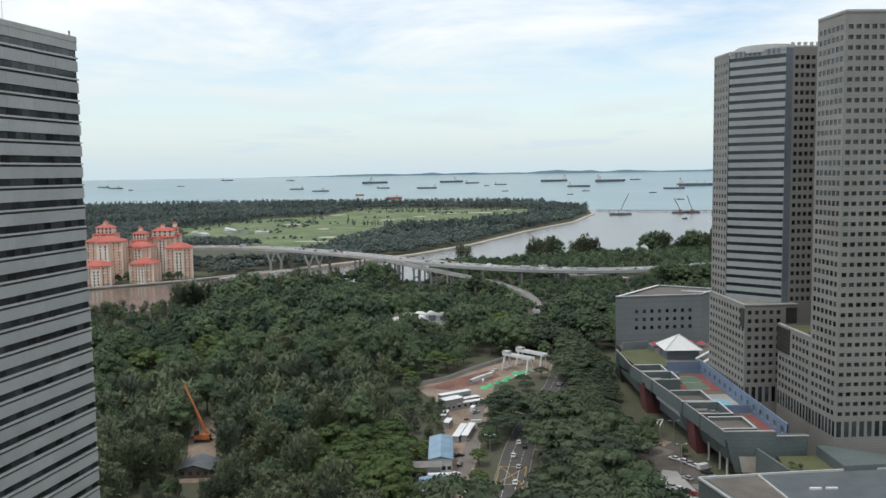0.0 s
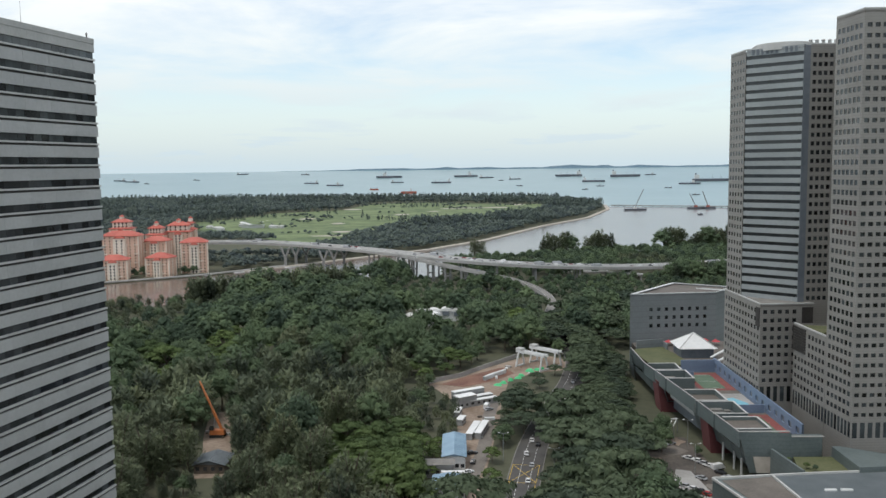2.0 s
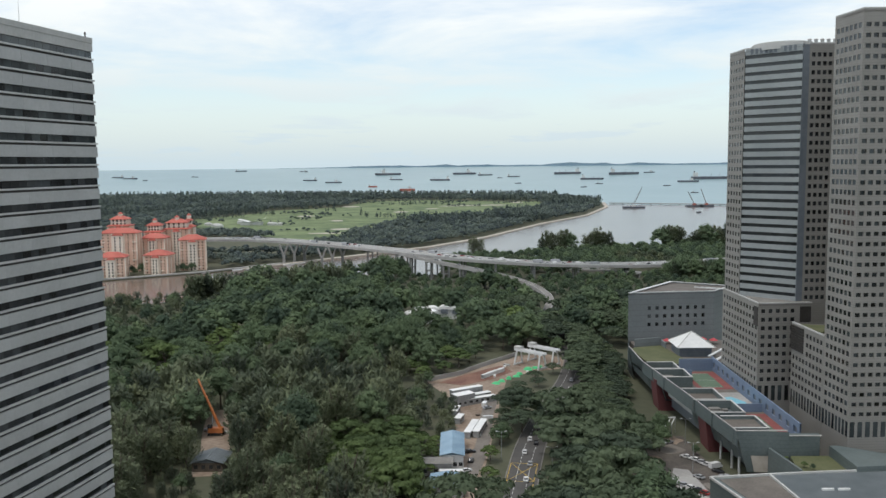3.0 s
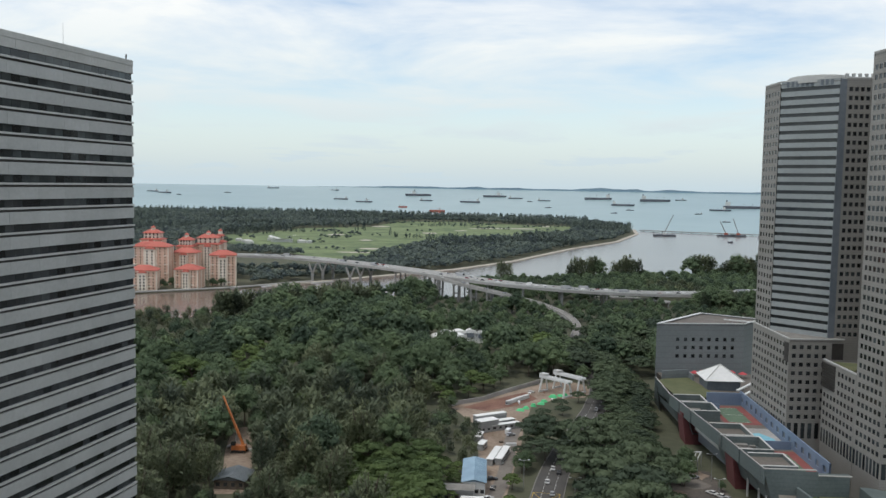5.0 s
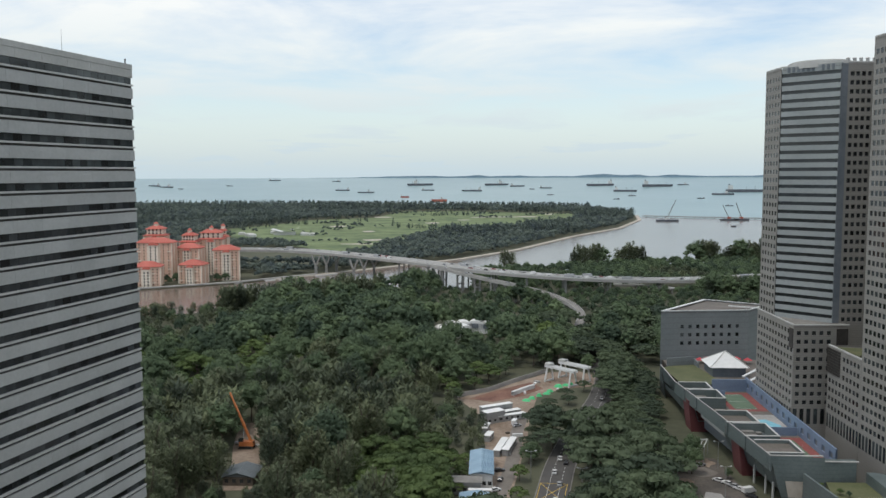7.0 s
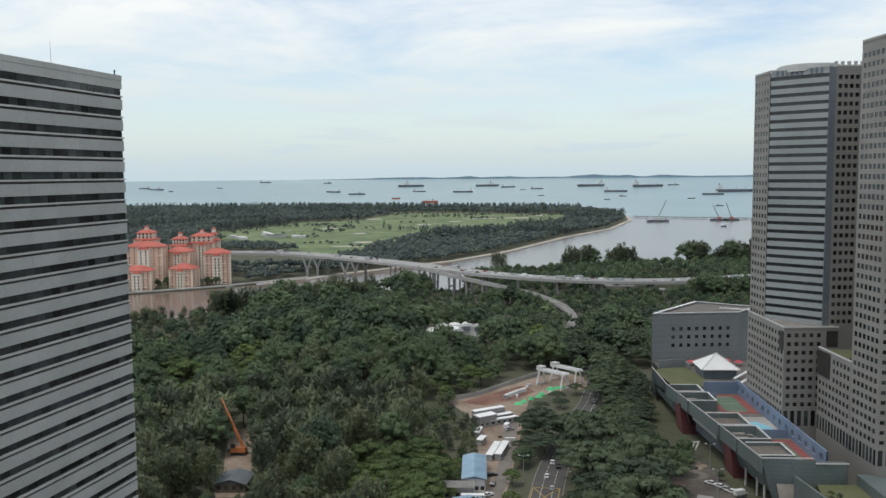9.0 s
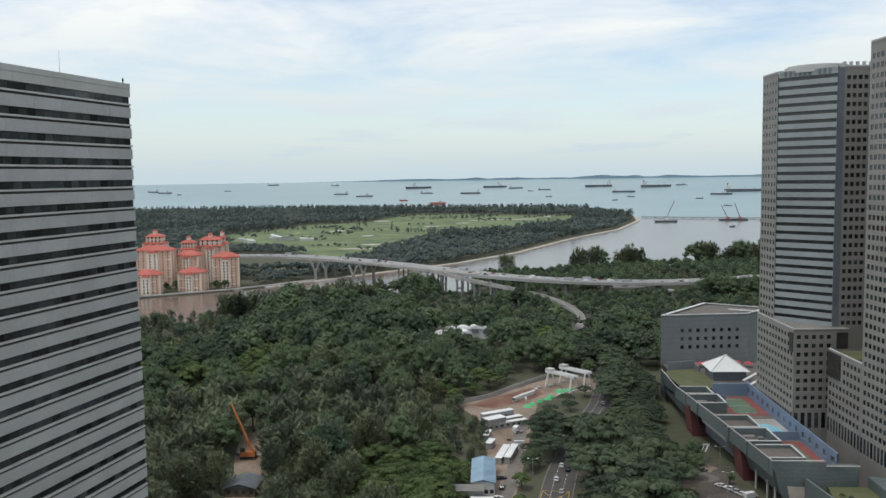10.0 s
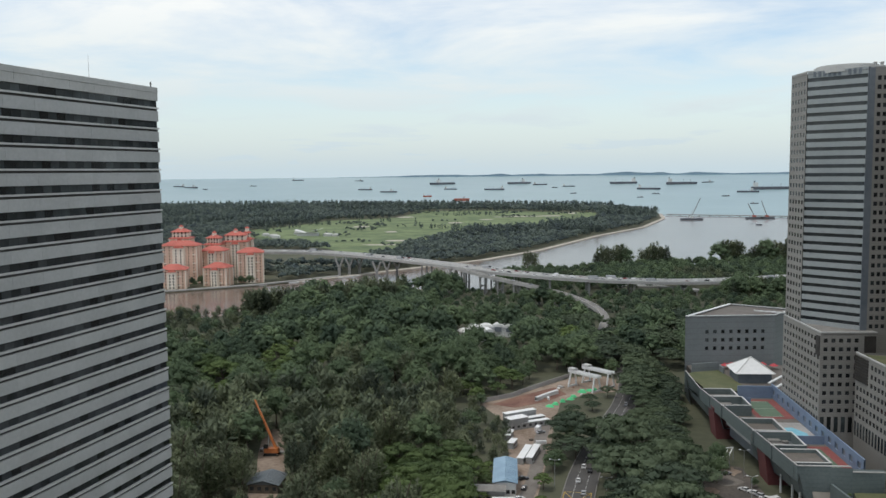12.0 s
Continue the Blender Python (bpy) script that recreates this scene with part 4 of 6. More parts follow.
SITE = [(-9, 262), (4, 262), (7, 290), (11, 318), (14.5, 346), (17, 362), (20, 400), (26, 440), (40, 456), (56, 462), (66, 482), (52, 500), (36, 494), (16, 470), (-16, 434), (-2, 400), (-1, 350), (-8, 330), (-11, 290)]
slab("site_ground", SITE, -0.3, 0.06, EARTH, "bare trampled earth of a building site", "ground", "structure")
slab("red_earth_patch", [(-10, 434), (2, 428), (18, 440), (30, 456), (24, 470), (6, 452)], 0.0, 0.1, RED_EARTH, "reddish dug earth", "ground", "structure")
single("site_track", ribbon(smooth_line([(-6, 262), (-0.5, 285), (6.3, 312), (10.9, 346), (13.2, 378), (17, 402)], 5), 5.6, 0.1), TRACK, "narrow dusty site track", "road", kind="structure")
slab("car_park", [(48, 262), (92, 262), (95, 300), (93, 345), (72, 352), (56, 330), (46, 300)], -0.3, 0.05, DUST, "worn dusty brown-grey car park", "car park", "structure")
slab("concrete_strip", [(76, 296), (80, 308), (85, 306), (88, 262), (80, 262)], 0.0, 0.12, CONCRETE, "pale concrete strip in the car park", "ground", "structure")
slab("dug_earth", [(50, 300), (62, 318), (72, 316), (66, 300), (54, 290)], 0.0, 0.1, EARTH, "bare earth with tyre tracks", "ground", "structure")
rp_ = random.Random(21)
for k, (x, y, r, m) in enumerate(((60, 312, 5, EARTH), (66, 322, 6, TRACK), (74, 318, 4, EARTH), (58, 285, 6, TRACK), (65, 276, 5, EARTH), (84, 328, 5, TRACK), (88, 340, 4, EARTH), (71, 306, 3.5, ROOF_BROWN), (90, 290, 4, TRACK), (62, 298, 3, ROOF_BROWN), (80, 342, 5, ROOF_BROWN))):
    slab("ground_patch", [(x + r * rp_.uniform(0.5, 1.3) * math.cos(math.tau * j / 11), y + r * rp_.uniform(0.6, 1.6) * math.sin(math.tau * j / 11)) for j in range(11)], 0.0, 0.062 + 0.004 * k, m, "patch of trodden earth on the car park", "ground", "structure")
for x0, y0, x1, y1 in ((55, 296, 66, 318), (57, 293, 68, 315), (64, 318, 72, 332)):
    single("tyre_track", ribbon(smooth_line([(x0, y0), ((x0 + x1) / 2 + 1.5, (y0 + y1) / 2), (x1, y1)], 5), 0.9, 0.13), SAND, "pale tyre track in the earth", "track", kind="structure")
slab("clearing", [(-116, 384), (-108, 388), (-96, 345), (-88, 318), (-88, 302), (-99, 301), (-102, 325), (-109, 350)], -0.3, 0.06, EARTH, "sandy clearing among the trees", "ground", "structure")
slab("roadside_earth", [(73, 488), (84, 494), (90, 516), (84, 520), (70, 506)], -0.3, 0.06, EARTH, "bare earth beside the road", "ground", "structure")

DECK = [(-520, 1070, 22), (-420, 1056, 23), (-315, 1041, 24), (-241, 1031, 24), (-163, 980, 24), (-91, 913, 24), (-34, 861, 23), (6, 829, 22), (55, 819, 19), (116, 828, 15), (202, 858, 11), (330, 920, 9)]
deck_line = smooth_line(DECK, 6)
bridge = thing("highway_bridge", (-34, 861, 0), "long pale concrete highway bridge on piers", "bridge")
plan_line, deck_z = [(p[0], p[1]) for p in deck_line], [p[2] for p in deck_line]
part("girder", ribbon(plan_line, 22, [z - 0.6 for z in deck_z], 2.4), CONCRETE, bridge)
part("carriageway", ribbon(plan_line, 21, [z - 0.55 for z in deck_z]), DECK_ROAD, bridge)


def shifted(line, off):
    out = []
    for i, p in enumerate(line):
        a, c = line[max(i - 1, 0)], line[min(i + 1, len(line) - 1)]
        d = Vector((c[0] - a[0], c[1] - a[1])).normalized()
        out.append((p[0] - d.y * off, p[1] + d.x * off))
    return out


for off in (-10.8, 0, 10.8):
    part("barrier", ribbon(shifted(plan_line, off), 0.5, [z + 0.4 for z in deck_z], 1.0), BRIGHT_BAR, bridge)


def v_pier(x, y, top, ang):
    """A column that forks into a V under the deck's edge."""
    c, s = math.cos(ang), math.sin(ang)
    q = Build()
    for f in (-1, 1):
        q.beam((x + c * f * 0.9, y + s * f * 0.9, top * 0.5), (x + c * f * 6.2, y + s * f * 6.2, top), 1.5, 1.7)
        q.beam((x + c * f * 0.9, y + s * f * 0.9, -3), (x + c * f * 0.9, y + s * f * 0.9, top * 0.53), 1.5, 1.7)
    q.beam((x - c * 1.7, y - s * 1.7, top * 0.5), (x + c * 1.7, y + s * 1.7, top * 0.5), 1.6, 1.2)
    part("v_pier", q, PIER, bridge)


for x, y, ang in ((-200, 975, -0.45), (-149, 932, -0.6)):
    for k in range(3):
        v_pier(x + k * 9.5, y + k * 14.0, 21.5, ang)
for k in range(9):
    for (x, y, z) in [deck_line[30 + k * 4]] if 30 + k * 4 < len(deck_line) else []:
        q = Build()
        d = deck_line[min(31 + k * 4, len(deck_line) - 1)]
        n = Vector((d[0] - x, d[1] - y, 0)).normalized() if (d[0] - x) or (d[1] - y) else Vector((1, 0, 0))
        for o in (-7, 0, 7):
            q.beam((x - n.y * o, y + n.x * o, -1), (x - n.y * o, y + n.x * o, z - 2.9), 1.6, 1.6)
        q.beam((x + n.y * 9, y - n.x * 9, z - 3.4), (x - n.y * 9, y + n.x * 9, z - 3.4), 1.8, 1.0)
        part("pier", q, PIER, bridge)

RAMP = [(-75, 893, 22.5), (-55, 868, 22.2), (-27.5, 826, 20.5), (0.5, 793, 18.3), (21.2, 774, 16.3), (36.3, 765, 13.8), (50.5, 750, 11.8), (63.7, 730, 9.2), (72.6, 703, 6.6), (74.4, 674, 4.6), (69.5, 646, 2.8), (64.6, 620, 1.2), (62, 600, 0.75)]
ramp_line = smooth_line(RAMP, 5)
ramp = thing("slip_road_bridge", (0, 820, 0), "descending concrete slip road on arched piers", "bridge")
rp, rz_ = [(p[0], p[1]) for p in ramp_line], [p[2] for p in ramp_line]
part("girder", ribbon(rp, 5.8, [z - 0.6 for z in rz_], 1.8), CONCRETE, ramp)
part("carriageway", ribbon(rp, 5.2, [z - 0.55 for z in rz_]), ROOF_GREY, ramp)
for off in (-2.75, 2.75):
    part("barrier", ribbon(shifted(rp, off), 0.35, [z + 0.3 for z in rz_], 0.9), CONCRETE, ramp)
for k in range(16):
    x, y, z = ramp_line[4 + k * 3]
    q = Build()
    if z < 3.4:
        break
    q.beam((x - 2, y - 2, -2), (x - 2.6, y - 2.6, z - 2.3), 1.5, 1.5)
    q.beam((x + 2, y + 2, -2), (x + 2.6, y + 2.6, z - 2.3), 1.5, 1.5)
    q.beam((x - 2.4, y - 2.4, z * 0.45), (x + 2.4, y + 2.4, z * 0.45), 1.0, 1.2)
    q.beam((x - 3.4, y - 3.4, z - 2.9), (x + 3.4, y + 3.4, z - 2.9), 1.4, 1.2)
    part("pier", q, PIER, ramp)

low = thing("service_road", (145, 850, 0), "low pale road passing under the highway bridge", "road")
low_line = [(96, 868), (112, 862), (148, 853), (168, 840), (178, 826)]
part("road_deck", ribbon(low_line, 8, 5.0, 1.2), DECK_ROAD, low)
for off in (-3.9, 3.9):
    part("barrier", ribbon(shifted(low_line, off), 0.4, 5.9, 1.0), BRIGHT_BAR, low)
for x, y in low_line:
    q = Build()
    q.beam((x, y, -1), (x, y, 3.9), 1.4, 1.4)
    part("pier", q, PIER, low)

# ---------------------------------------------------------------- apartment blocks with red roofs
def apartment(x, y, w, d, h, ang, cols, tower=True):
    t = thing("apartment_block", (x, y, 0), "peach apartment block with a red hipped roof", "building", "red-roofed apartments")
    c, s = math.cos(ang), math.sin(ang)
    P = lambda u, v: (x + c * u - s * v, y + s * u + c * v)
    fl, fr, br, bl = P(-w / 2, -d / 2), P(w / 2, -d / 2), P(w / 2, d / 2), P(-w / 2, d / 2)
    body_h = h - 7.0 if tower else h
    rows = int(body_h // 3.2)
    wall, ps = Build(), []
    for a, e, n in ((fl, fr, cols), (fr, br, max(3, int(cols * d / w)))):
        ps += punched(wall, a, e, 0, rows, 3.2, n, 1.25, 1.5, 0.9, margin=1.0, depth=0.35)
        plain(wall, a, e, rows * 3.2, body_h)
    plain(wall, br, bl, 0, body_h)
    plain(wall, bl, fl, 0, body_h)
    part("wall", wall, PEACH, t)
    glaze(t, ps, pane_mesh("window_pane", 1.25, 1.5, PANE_GLASS), 40, DARK_GLASS)
    # cream pilasters on the corners and by the windows
    for a, e, n in ((fl, fr, 3), (fr, br, 2)):
        L = math.hypot(e[0] - a[0], e[1] - a[1])
        for k in range(n + 1):
            m, pil = L * k / n, Build()
            pil.prism([on_face(a, e, q_, 0, dd)[:2] for q_, dd in ((m - 0.7, -0.35), (m + 0.7, -0.35), (m + 0.7, 0.2), (m - 0.7, 0.2))], 0, body_h - 0.6)
            part("pilaster", pil, CREAM, t, "cream pilaster")
    for k in range(1, rows, 3):
        bal = Build()
        L = w / cols
        for m in range(0, cols, 2):
            bal.prism([on_face(fl, fr, 1 + m * L, 0, -0.9)[:2], on_face(fl, fr, 1 + (m + 0.8) * L, 0, -0.9)[:2], on_face(fl, fr, 1 + (m + 0.8) * L, 0, 0)[:2], on_face(fl, fr, 1 + m * L, 0, 0)[:2]], k * 3.2, k * 3.2 + 1.0)
        tagged(part("balconies", bal, CREAM, t), kind="stuff")
    def hip(name, hw, hd, z, rise, owner, over=1.3):
        q = Build()
        eave = [P(-hw - over, -hd - over), P(hw + over, -hd - over), P(hw + over, hd + over), P(-hw - over, hd + over)]
        run = max(0.4, abs(hw - hd))
        r0, r1 = (P(-run, 0), P(run, 0)) if hw >= hd else (P(0, -run), P(0, run))
        pairs = ((0, 1, r1, r0), (1, 2, r1, r1), (2, 3, r0, r1), (3, 0, r0, r0)) if hw >= hd else ((0, 1, r0, r0), (1, 2, r1, r0), (2, 3, r1, r1), (3, 0, r0, r1))
        for a, e, ra, rb in pairs:
            pts = [(*eave[a], z), (*eave[e], z), (*ra, z + rise)] + ([(*rb, z + rise)] if ra != rb else [])
            q.face(*pts)
        q.face(*[(*p, z) for p in reversed(eave)])
        q.prism(eave, z - 0.5, z - 0.02)
        return part(name, q, RED_TILE, owner, "red tiled hipped roof")

    if tower:
        # two set-back upper storeys between a skirt roof and the top roof
        hip("skirt_roof", w / 2, d / 2, h - 7.0, 3.6, t)
        pw, pd = w / 2 - 2.6, d / 2 - 2.2
        up, ups = Build(), []
        c0, c1, c2, c3 = P(-pw, -pd), P(pw, -pd), P(pw, pd), P(-pw, pd)
        for a, e, n in ((c0, c1, 4), (c1, c2, 3)):
            ups += punched(up, a, e, h - 7.0, 2, 3.6, n, 1.9, 2.5, 0.7, margin=0.6, depth=0.5)
        plain(up, c2, c3, h - 7.0, h + 0.2)
        plain(up, c3, c0, h - 7.0, h + 0.2)
        pent = part("penthouse", up, CREAM, t, "cream set-back top storeys")
        glaze(pent, ups, pane_mesh("window_pane", 1.9, 2.5, PANE_GLASS), 20, DARK_GLASS)
        hip("roof", pw, pd, h + 0.2, 4.2, t)
    else:
        hip("roof", w / 2, d / 2, h, d * 0.28, t)
    rh = 4.2 if tower else d * 0.28
    h_bay = h - 7.5 if tower else h
    # projecting bay with its own gable
    bw, bd, bh = w * 0.3, 2.4, h_bay - 2.6
    q = Build()
    f0, f1, f2, f3 = P(-bw / 2, -d / 2 - bd), P(bw / 2, -d / 2 - bd), P(bw / 2, -d / 2), P(-bw / 2, -d / 2)
    bps = punched(q, f0, f1, 0, int(bh // 3.2), 3.2, 2, 1.6, 2.0, 0.7, margin=0.5, depth=0.3)
    plain(q, f0, f1, int(bh // 3.2) * 3.2, bh)
    plain(q, f1, f2, 0, bh)
    plain(q, f3, f0, 0, bh)
    bay = part("bay", q, CREAM, t, "cream projecting bay")
    glaze(bay, bps, pane_mesh("window_pane", 1.6, 2.0, PANE_GLASS), 30, DARK_GLASS)
    q = Build()
    e0, e1, e2, e3 = P(-bw / 2 - 0.8, -d / 2 - bd - 0.8), P(bw / 2 + 0.8, -d / 2 - bd - 0.8), P(bw / 2 + 0.8, -d / 2 + 2), P(-bw / 2 - 0.8, -d / 2 + 2)
    g0, g1 = P(0, -d / 2 - bd + 0.6), P(0, -d / 2 + 4)
    q.face((*e0, bh), (*e1, bh), (*g0, bh + 3.4))
    q.face((*e1, bh), (*e2, bh), (*g1, bh + 3.4), (*g0, bh + 3.4))
    q.face((*e3, bh), (*e0, bh), (*g0, bh + 3.4), (*g1, bh + 3.4))
    part("bay_roof", q, RED_TILE, bay, "small red tiled roof")
    if tower:
        lan = Build()
        ring = [P(2.6 * math.cos(math.tau * k / 8), 2.6 * math.sin(math.tau * k / 8)) for k in range(8)]
        lan.prism(ring, h + rh * 0.5, h + rh + 1.6)
        lantern = part("lantern", lan, CREAM, t)
        cap = Build()
        big = [P(3.2 * math.cos(math.tau * k / 8), 3.2 * math.sin(math.tau * k / 8)) for k in range(8)]
        top = [P(0.2 * math.cos(math.tau * k / 8), 0.2 * math.sin(math.tau * k / 8)) for k in range(8)]
        cap.prism(big, h + rh + 1.6, h + rh + 4.0, top)
        part("cap", cap, RED_TILE, lantern)


for spec in APARTMENTS:
    apartment(*spec)

# ---------------------------------------------------------------- trees
def crown_cards(rng, n, lobes, size, flat=0.6, core=True):
    """Corners and faces of a crown: leaf sprays over several lobes. lobes: (x, y, z, rx, rz)."""
    V, F = [], []
    area = np.array([l[3] ** 2 for l in lobes])
    for li, (cx, cy, cz, rx, rz) in enumerate(lobes):
        m = int(n * area[li] / area.sum()) + 1
        for _ in range(m):
            a, u = rng.uniform(0, math.tau), rng.uniform(-0.35, 1.0)
            w = math.sqrt(max(0, 1 - u * u))
            nrm = np.array([w * math.cos(a), w * math.sin(a), u])
            p = np.array([cx, cy, cz]) + nrm * np.array([rx, rx, rz]) * rng.uniform(0.82, 1.08)
            nn = nrm + rng.normal(0, 0.22, 3) + np.array([0, 0, 0.12])
            nn /= np.linalg.norm(nn)
            t = np.cross(nn, rng.normal(0, 1, 3))
            t /= np.linalg.norm(t)
            bt = np.cross(nn, t)
            s = size * rng.uniform(0.6, 1.35)
            i = len(V)
            V += [p - t * s, p - bt * s * flat - nn * s * 0.12, p + t * s, p + bt * s * flat - nn * s * 0.12]
            F.append((i, i + 1, i + 2, i + 3))
        if core:
            i = len(V)
            for dx, dy, dz in ((1, 0, 0), (0, 1, 0), (-1, 0, 0), (0, -1, 0), (0, 0, 1), (0, 0, -1)):
                V.append(np.array([cx + dx * rx * 0.78, cy + dy * rx * 0.78, cz + dz * rz * 0.78]))
            for k in range(4):
                F += [(i + k, i + (k + 1) % 4, i + 4, i + 4), (i + (k + 1) % 4, i + k, i + 5, i + 5)]
    return np.array(V, float), F


def clean(F):
    return [tuple(dict.fromkeys(f)) for f in F]


def mesh_of(name, V, F, mat):
    me = bpy.data.meshes.new(name)
    me.from_pydata([tuple(p) for p in V], [], clean(F))
    me.update()
    me.materials.append(mat)
    set_tint(me, np.full(len(V), RNG.uniform(0.05, 0.95)))
    return me


def set_tint(me, values):
    me.attributes.new("tint", "FLOAT", "POINT").data.foreach_set("value", np.asarray(values, np.float32))


RNG = np.random.default_rng(7)
KINDS = {}
def dome_lobes(rng, n, radius, height, thick, r):
    """Many clumps set over a dome, the outline of an old broadleaf crown."""
    out = [(0, 0, height - thick * 0.55, radius * 0.74, thick * 0.95)]
    for k in range(n):
        u = 1 - 1.05 * (k + 0.5) / n
        a = k * 2.39996 + rng.uniform(-0.3, 0.3)
        w = math.sqrt(max(0, 1 - u * u))
        f = rng.uniform(0.72, 0.98)
        rr = r * rng.uniform(0.7, 1.2)
        out.append((radius * w * math.cos(a) * f, radius * w * math.sin(a) * f, height - thick + thick * u * rng.uniform(0.85, 1.1), rr, rr * 0.8))
    return out


def tier_lobes(rng, n, spread, height, thick, r):
    """Level shelves of leaves at several heights."""
    out = []
    for k in range(n):
        d = spread * math.sqrt((k + 0.5) / n)
        a = k * 2.39996 + rng.uniform(-0.4, 0.4)
        out.append((d * math.cos(a), d * math.sin(a), height - thick * (d / spread) ** 1.5 - rng.uniform(0, 0.35) * thick, r * rng.uniform(0.75, 1.2), r * rng.uniform(0.26, 0.38)))
    return out


def broad_kind(name, mat, lobes, n_near, n_far, size, height, spread, label):
    near = [crown_cards(RNG, n_near, lobes(RNG), size) for _ in range(5)]
    far = [crown_cards(RNG, n_far, lobes(RNG), size * 1.75) for _ in range(6)]
    KINDS[name] = dict(near=[mesh_of("crown", V, F, mat) for V, F in near], far=far, mat=mat, height=height, spread=spread, label=label)


broad_kind("broad", LEAF, lambda g: dome_lobes(g, 17, 6.2, 13.0, 6.6, 2.1), 1100, 230, 0.46, 11.0, 4.4, "dense dark green broadleaf tree with a rounded crown")
broad_kind("bright", LEAF_LIGHT, lambda g: tier_lobes(g, 17, 5.4, 10.0, 3.6, 2.1), 850, 210, 0.49, 8.0, 4.4, "bright yellow-green layered young tree")
broad_kind("rain", LEAF_ROAD, lambda g: tier_lobes(g, 24, 8.4, 11.0, 2.6, 2.5), 1000, 290, 0.54, 9.5, 7.2, "wide flat-crowned rain tree along the road")


def plumes(rng, n, height, radius, size, count=9):
    """A feathery crown: several soft upright plumes of thin drooping sprays."""
    V, F = [], []
    for c in range(count):
        a0, d0 = c * 2.39996, radius * 0.72 * math.sqrt(c / count)
        cx, cy = d0 * math.cos(a0), d0 * math.sin(a0)
        top = height * rng.uniform(0.72, 1.0) * (1 - 0.22 * d0 / radius)
        rad0 = radius * rng.uniform(0.36, 0.52)
        for _ in range(n // count):
            u = rng.uniform(0.0, 1.0) ** 0.75
            z = 2.0 + u * (top - 2.0)
            rad = rad0 * (1 - u ** 2.2) ** 0.7 * rng.uniform(0.45, 1.1) + 0.1
            a = rng.uniform(0, math.tau)
            p = np.array([cx + rad * math.cos(a), cy + rad * math.sin(a), z])
            out = np.array([0.8 * math.cos(a), 0.8 * math.sin(a), rng.uniform(-0.1, 1.5)])
            out /= np.linalg.norm(out)
            t = np.array([-math.sin(a), math.cos(a), rng.normal(0, 0.3)])
            t /= np.linalg.norm(t)
            s = size * rng.uniform(0.6, 1.4)
            i = len(V)
            V += [p - out * s, p + t * s * 0.3, p + out * s, p - t * s * 0.3]
            F.append((i, i + 1, i + 2, i + 3))
    return np.array(V), F


near = [plumes(RNG, 1150, 15, 4.8, 0.66) for _ in range(5)]
far = [plumes(RNG, 250, 15, 4.8, 1.3) for _ in range(5)]
KINDS["casuarina"] = dict(near=[mesh_of("crown", V, F, LEAF_DARK) for V, F in near], far=far, mat=LEAF_DARK, height=14, spread=3.0, label="feathery grey-green casuarina tree")
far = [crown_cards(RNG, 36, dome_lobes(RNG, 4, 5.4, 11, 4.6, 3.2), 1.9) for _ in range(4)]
KINDS["far"] = dict(near=[], far=far, mat=LEAF_HAZED, height=10, spread=4.5, label="")
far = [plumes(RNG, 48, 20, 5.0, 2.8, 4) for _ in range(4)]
KINDS["far_spire"] = dict(near=[], far=far, mat=LEAF_HAZED, height=18, spread=4.5, label="")


def trunk_mesh(height, spread):
    q = Build()
    q.tube((0, 0, -0.3), (0.15, 0.1, height * 0.55), 0.38, 0.24, 8)
    for k in range(5):
        a = math.tau * k / 5 + 0.3
        q.tube((0.15, 0.1, height * 0.5), (spread * 0.7 * math.cos(a), spread * 0.7 * math.sin(a), height * 0.92), 0.18, 0.05, 5)
    return q.mesh("trunk", BARK)


for k in KINDS.values():
    k["trunk"] = trunk_mesh(k["height"], k["spread"])


def plant(kind, x, y, s, turn, i, z=0.0):
    k = KINDS[kind]
    t = new(kind + "_tree" if kind != "casuarina" else "casuarina")
    tagged(t, k["label"], "tree", "trees of the wood")
    for n, me in (("trunk", k["trunk"]), ("crown", k["near"][i % len(k["near"])])):
        ob = new(n, me)
        ob.parent = t
    t.matrix_basis = Matrix.LocRotScale((x, y, z), Euler((0, 0, turn)), (s, s, s * random.uniform(0.85, 1.15)))
    return t


def woods(name, kind, spots, label):
    """Many trees in one mesh."""
    k = KINDS[kind]
    vs, counts, idx, base = [], [], [], 0
    temps = [(V, clean(F)) for V, F in k["far"]]
    flat = [np.concatenate([np.array(f) for f in F]) for V, F in temps]
    sizes = [np.array([len(f) for f in F]) for V, F in temps]
    for j, (x, y, s, a) in enumerate(spots):
        V, _ = temps[j % len(temps)]
        c, sn = math.cos(a), math.sin(a)
        R = np.array([[c, sn, 0], [-sn, c, 0], [0, 0, 1]]) * s
        vs.append(V @ R + np.array([x, y, 0]))
        idx.append(flat[j % len(temps)] + base)
        counts.append(sizes[j % len(temps)])
        base += len(V)
    co, ix, ct = np.concatenate(vs), np.concatenate(idx), np.concatenate(counts)
    me = bpy.data.meshes.new(name)
    me.vertices.add(len(co))
    me.vertices.foreach_set("co", co.astype(np.float32).ravel())
    me.loops.add(len(ix))
    me.loops.foreach_set("vertex_index", ix.astype(np.int32))
    me.polygons.add(len(ct))
    me.polygons.foreach_set("loop_start", (np.cumsum(ct) - ct).astype(np.int32))
    me.update(calc_edges=True)
    me.materials.append(k["mat"])
    tints = np.random.default_rng(len(spots)).uniform(0, 1, len(spots))
    set_tint(me, np.repeat(tints, [len(v) for v in vs]))
    return tagged(new(name, me), label, "trees", kind="stuff")


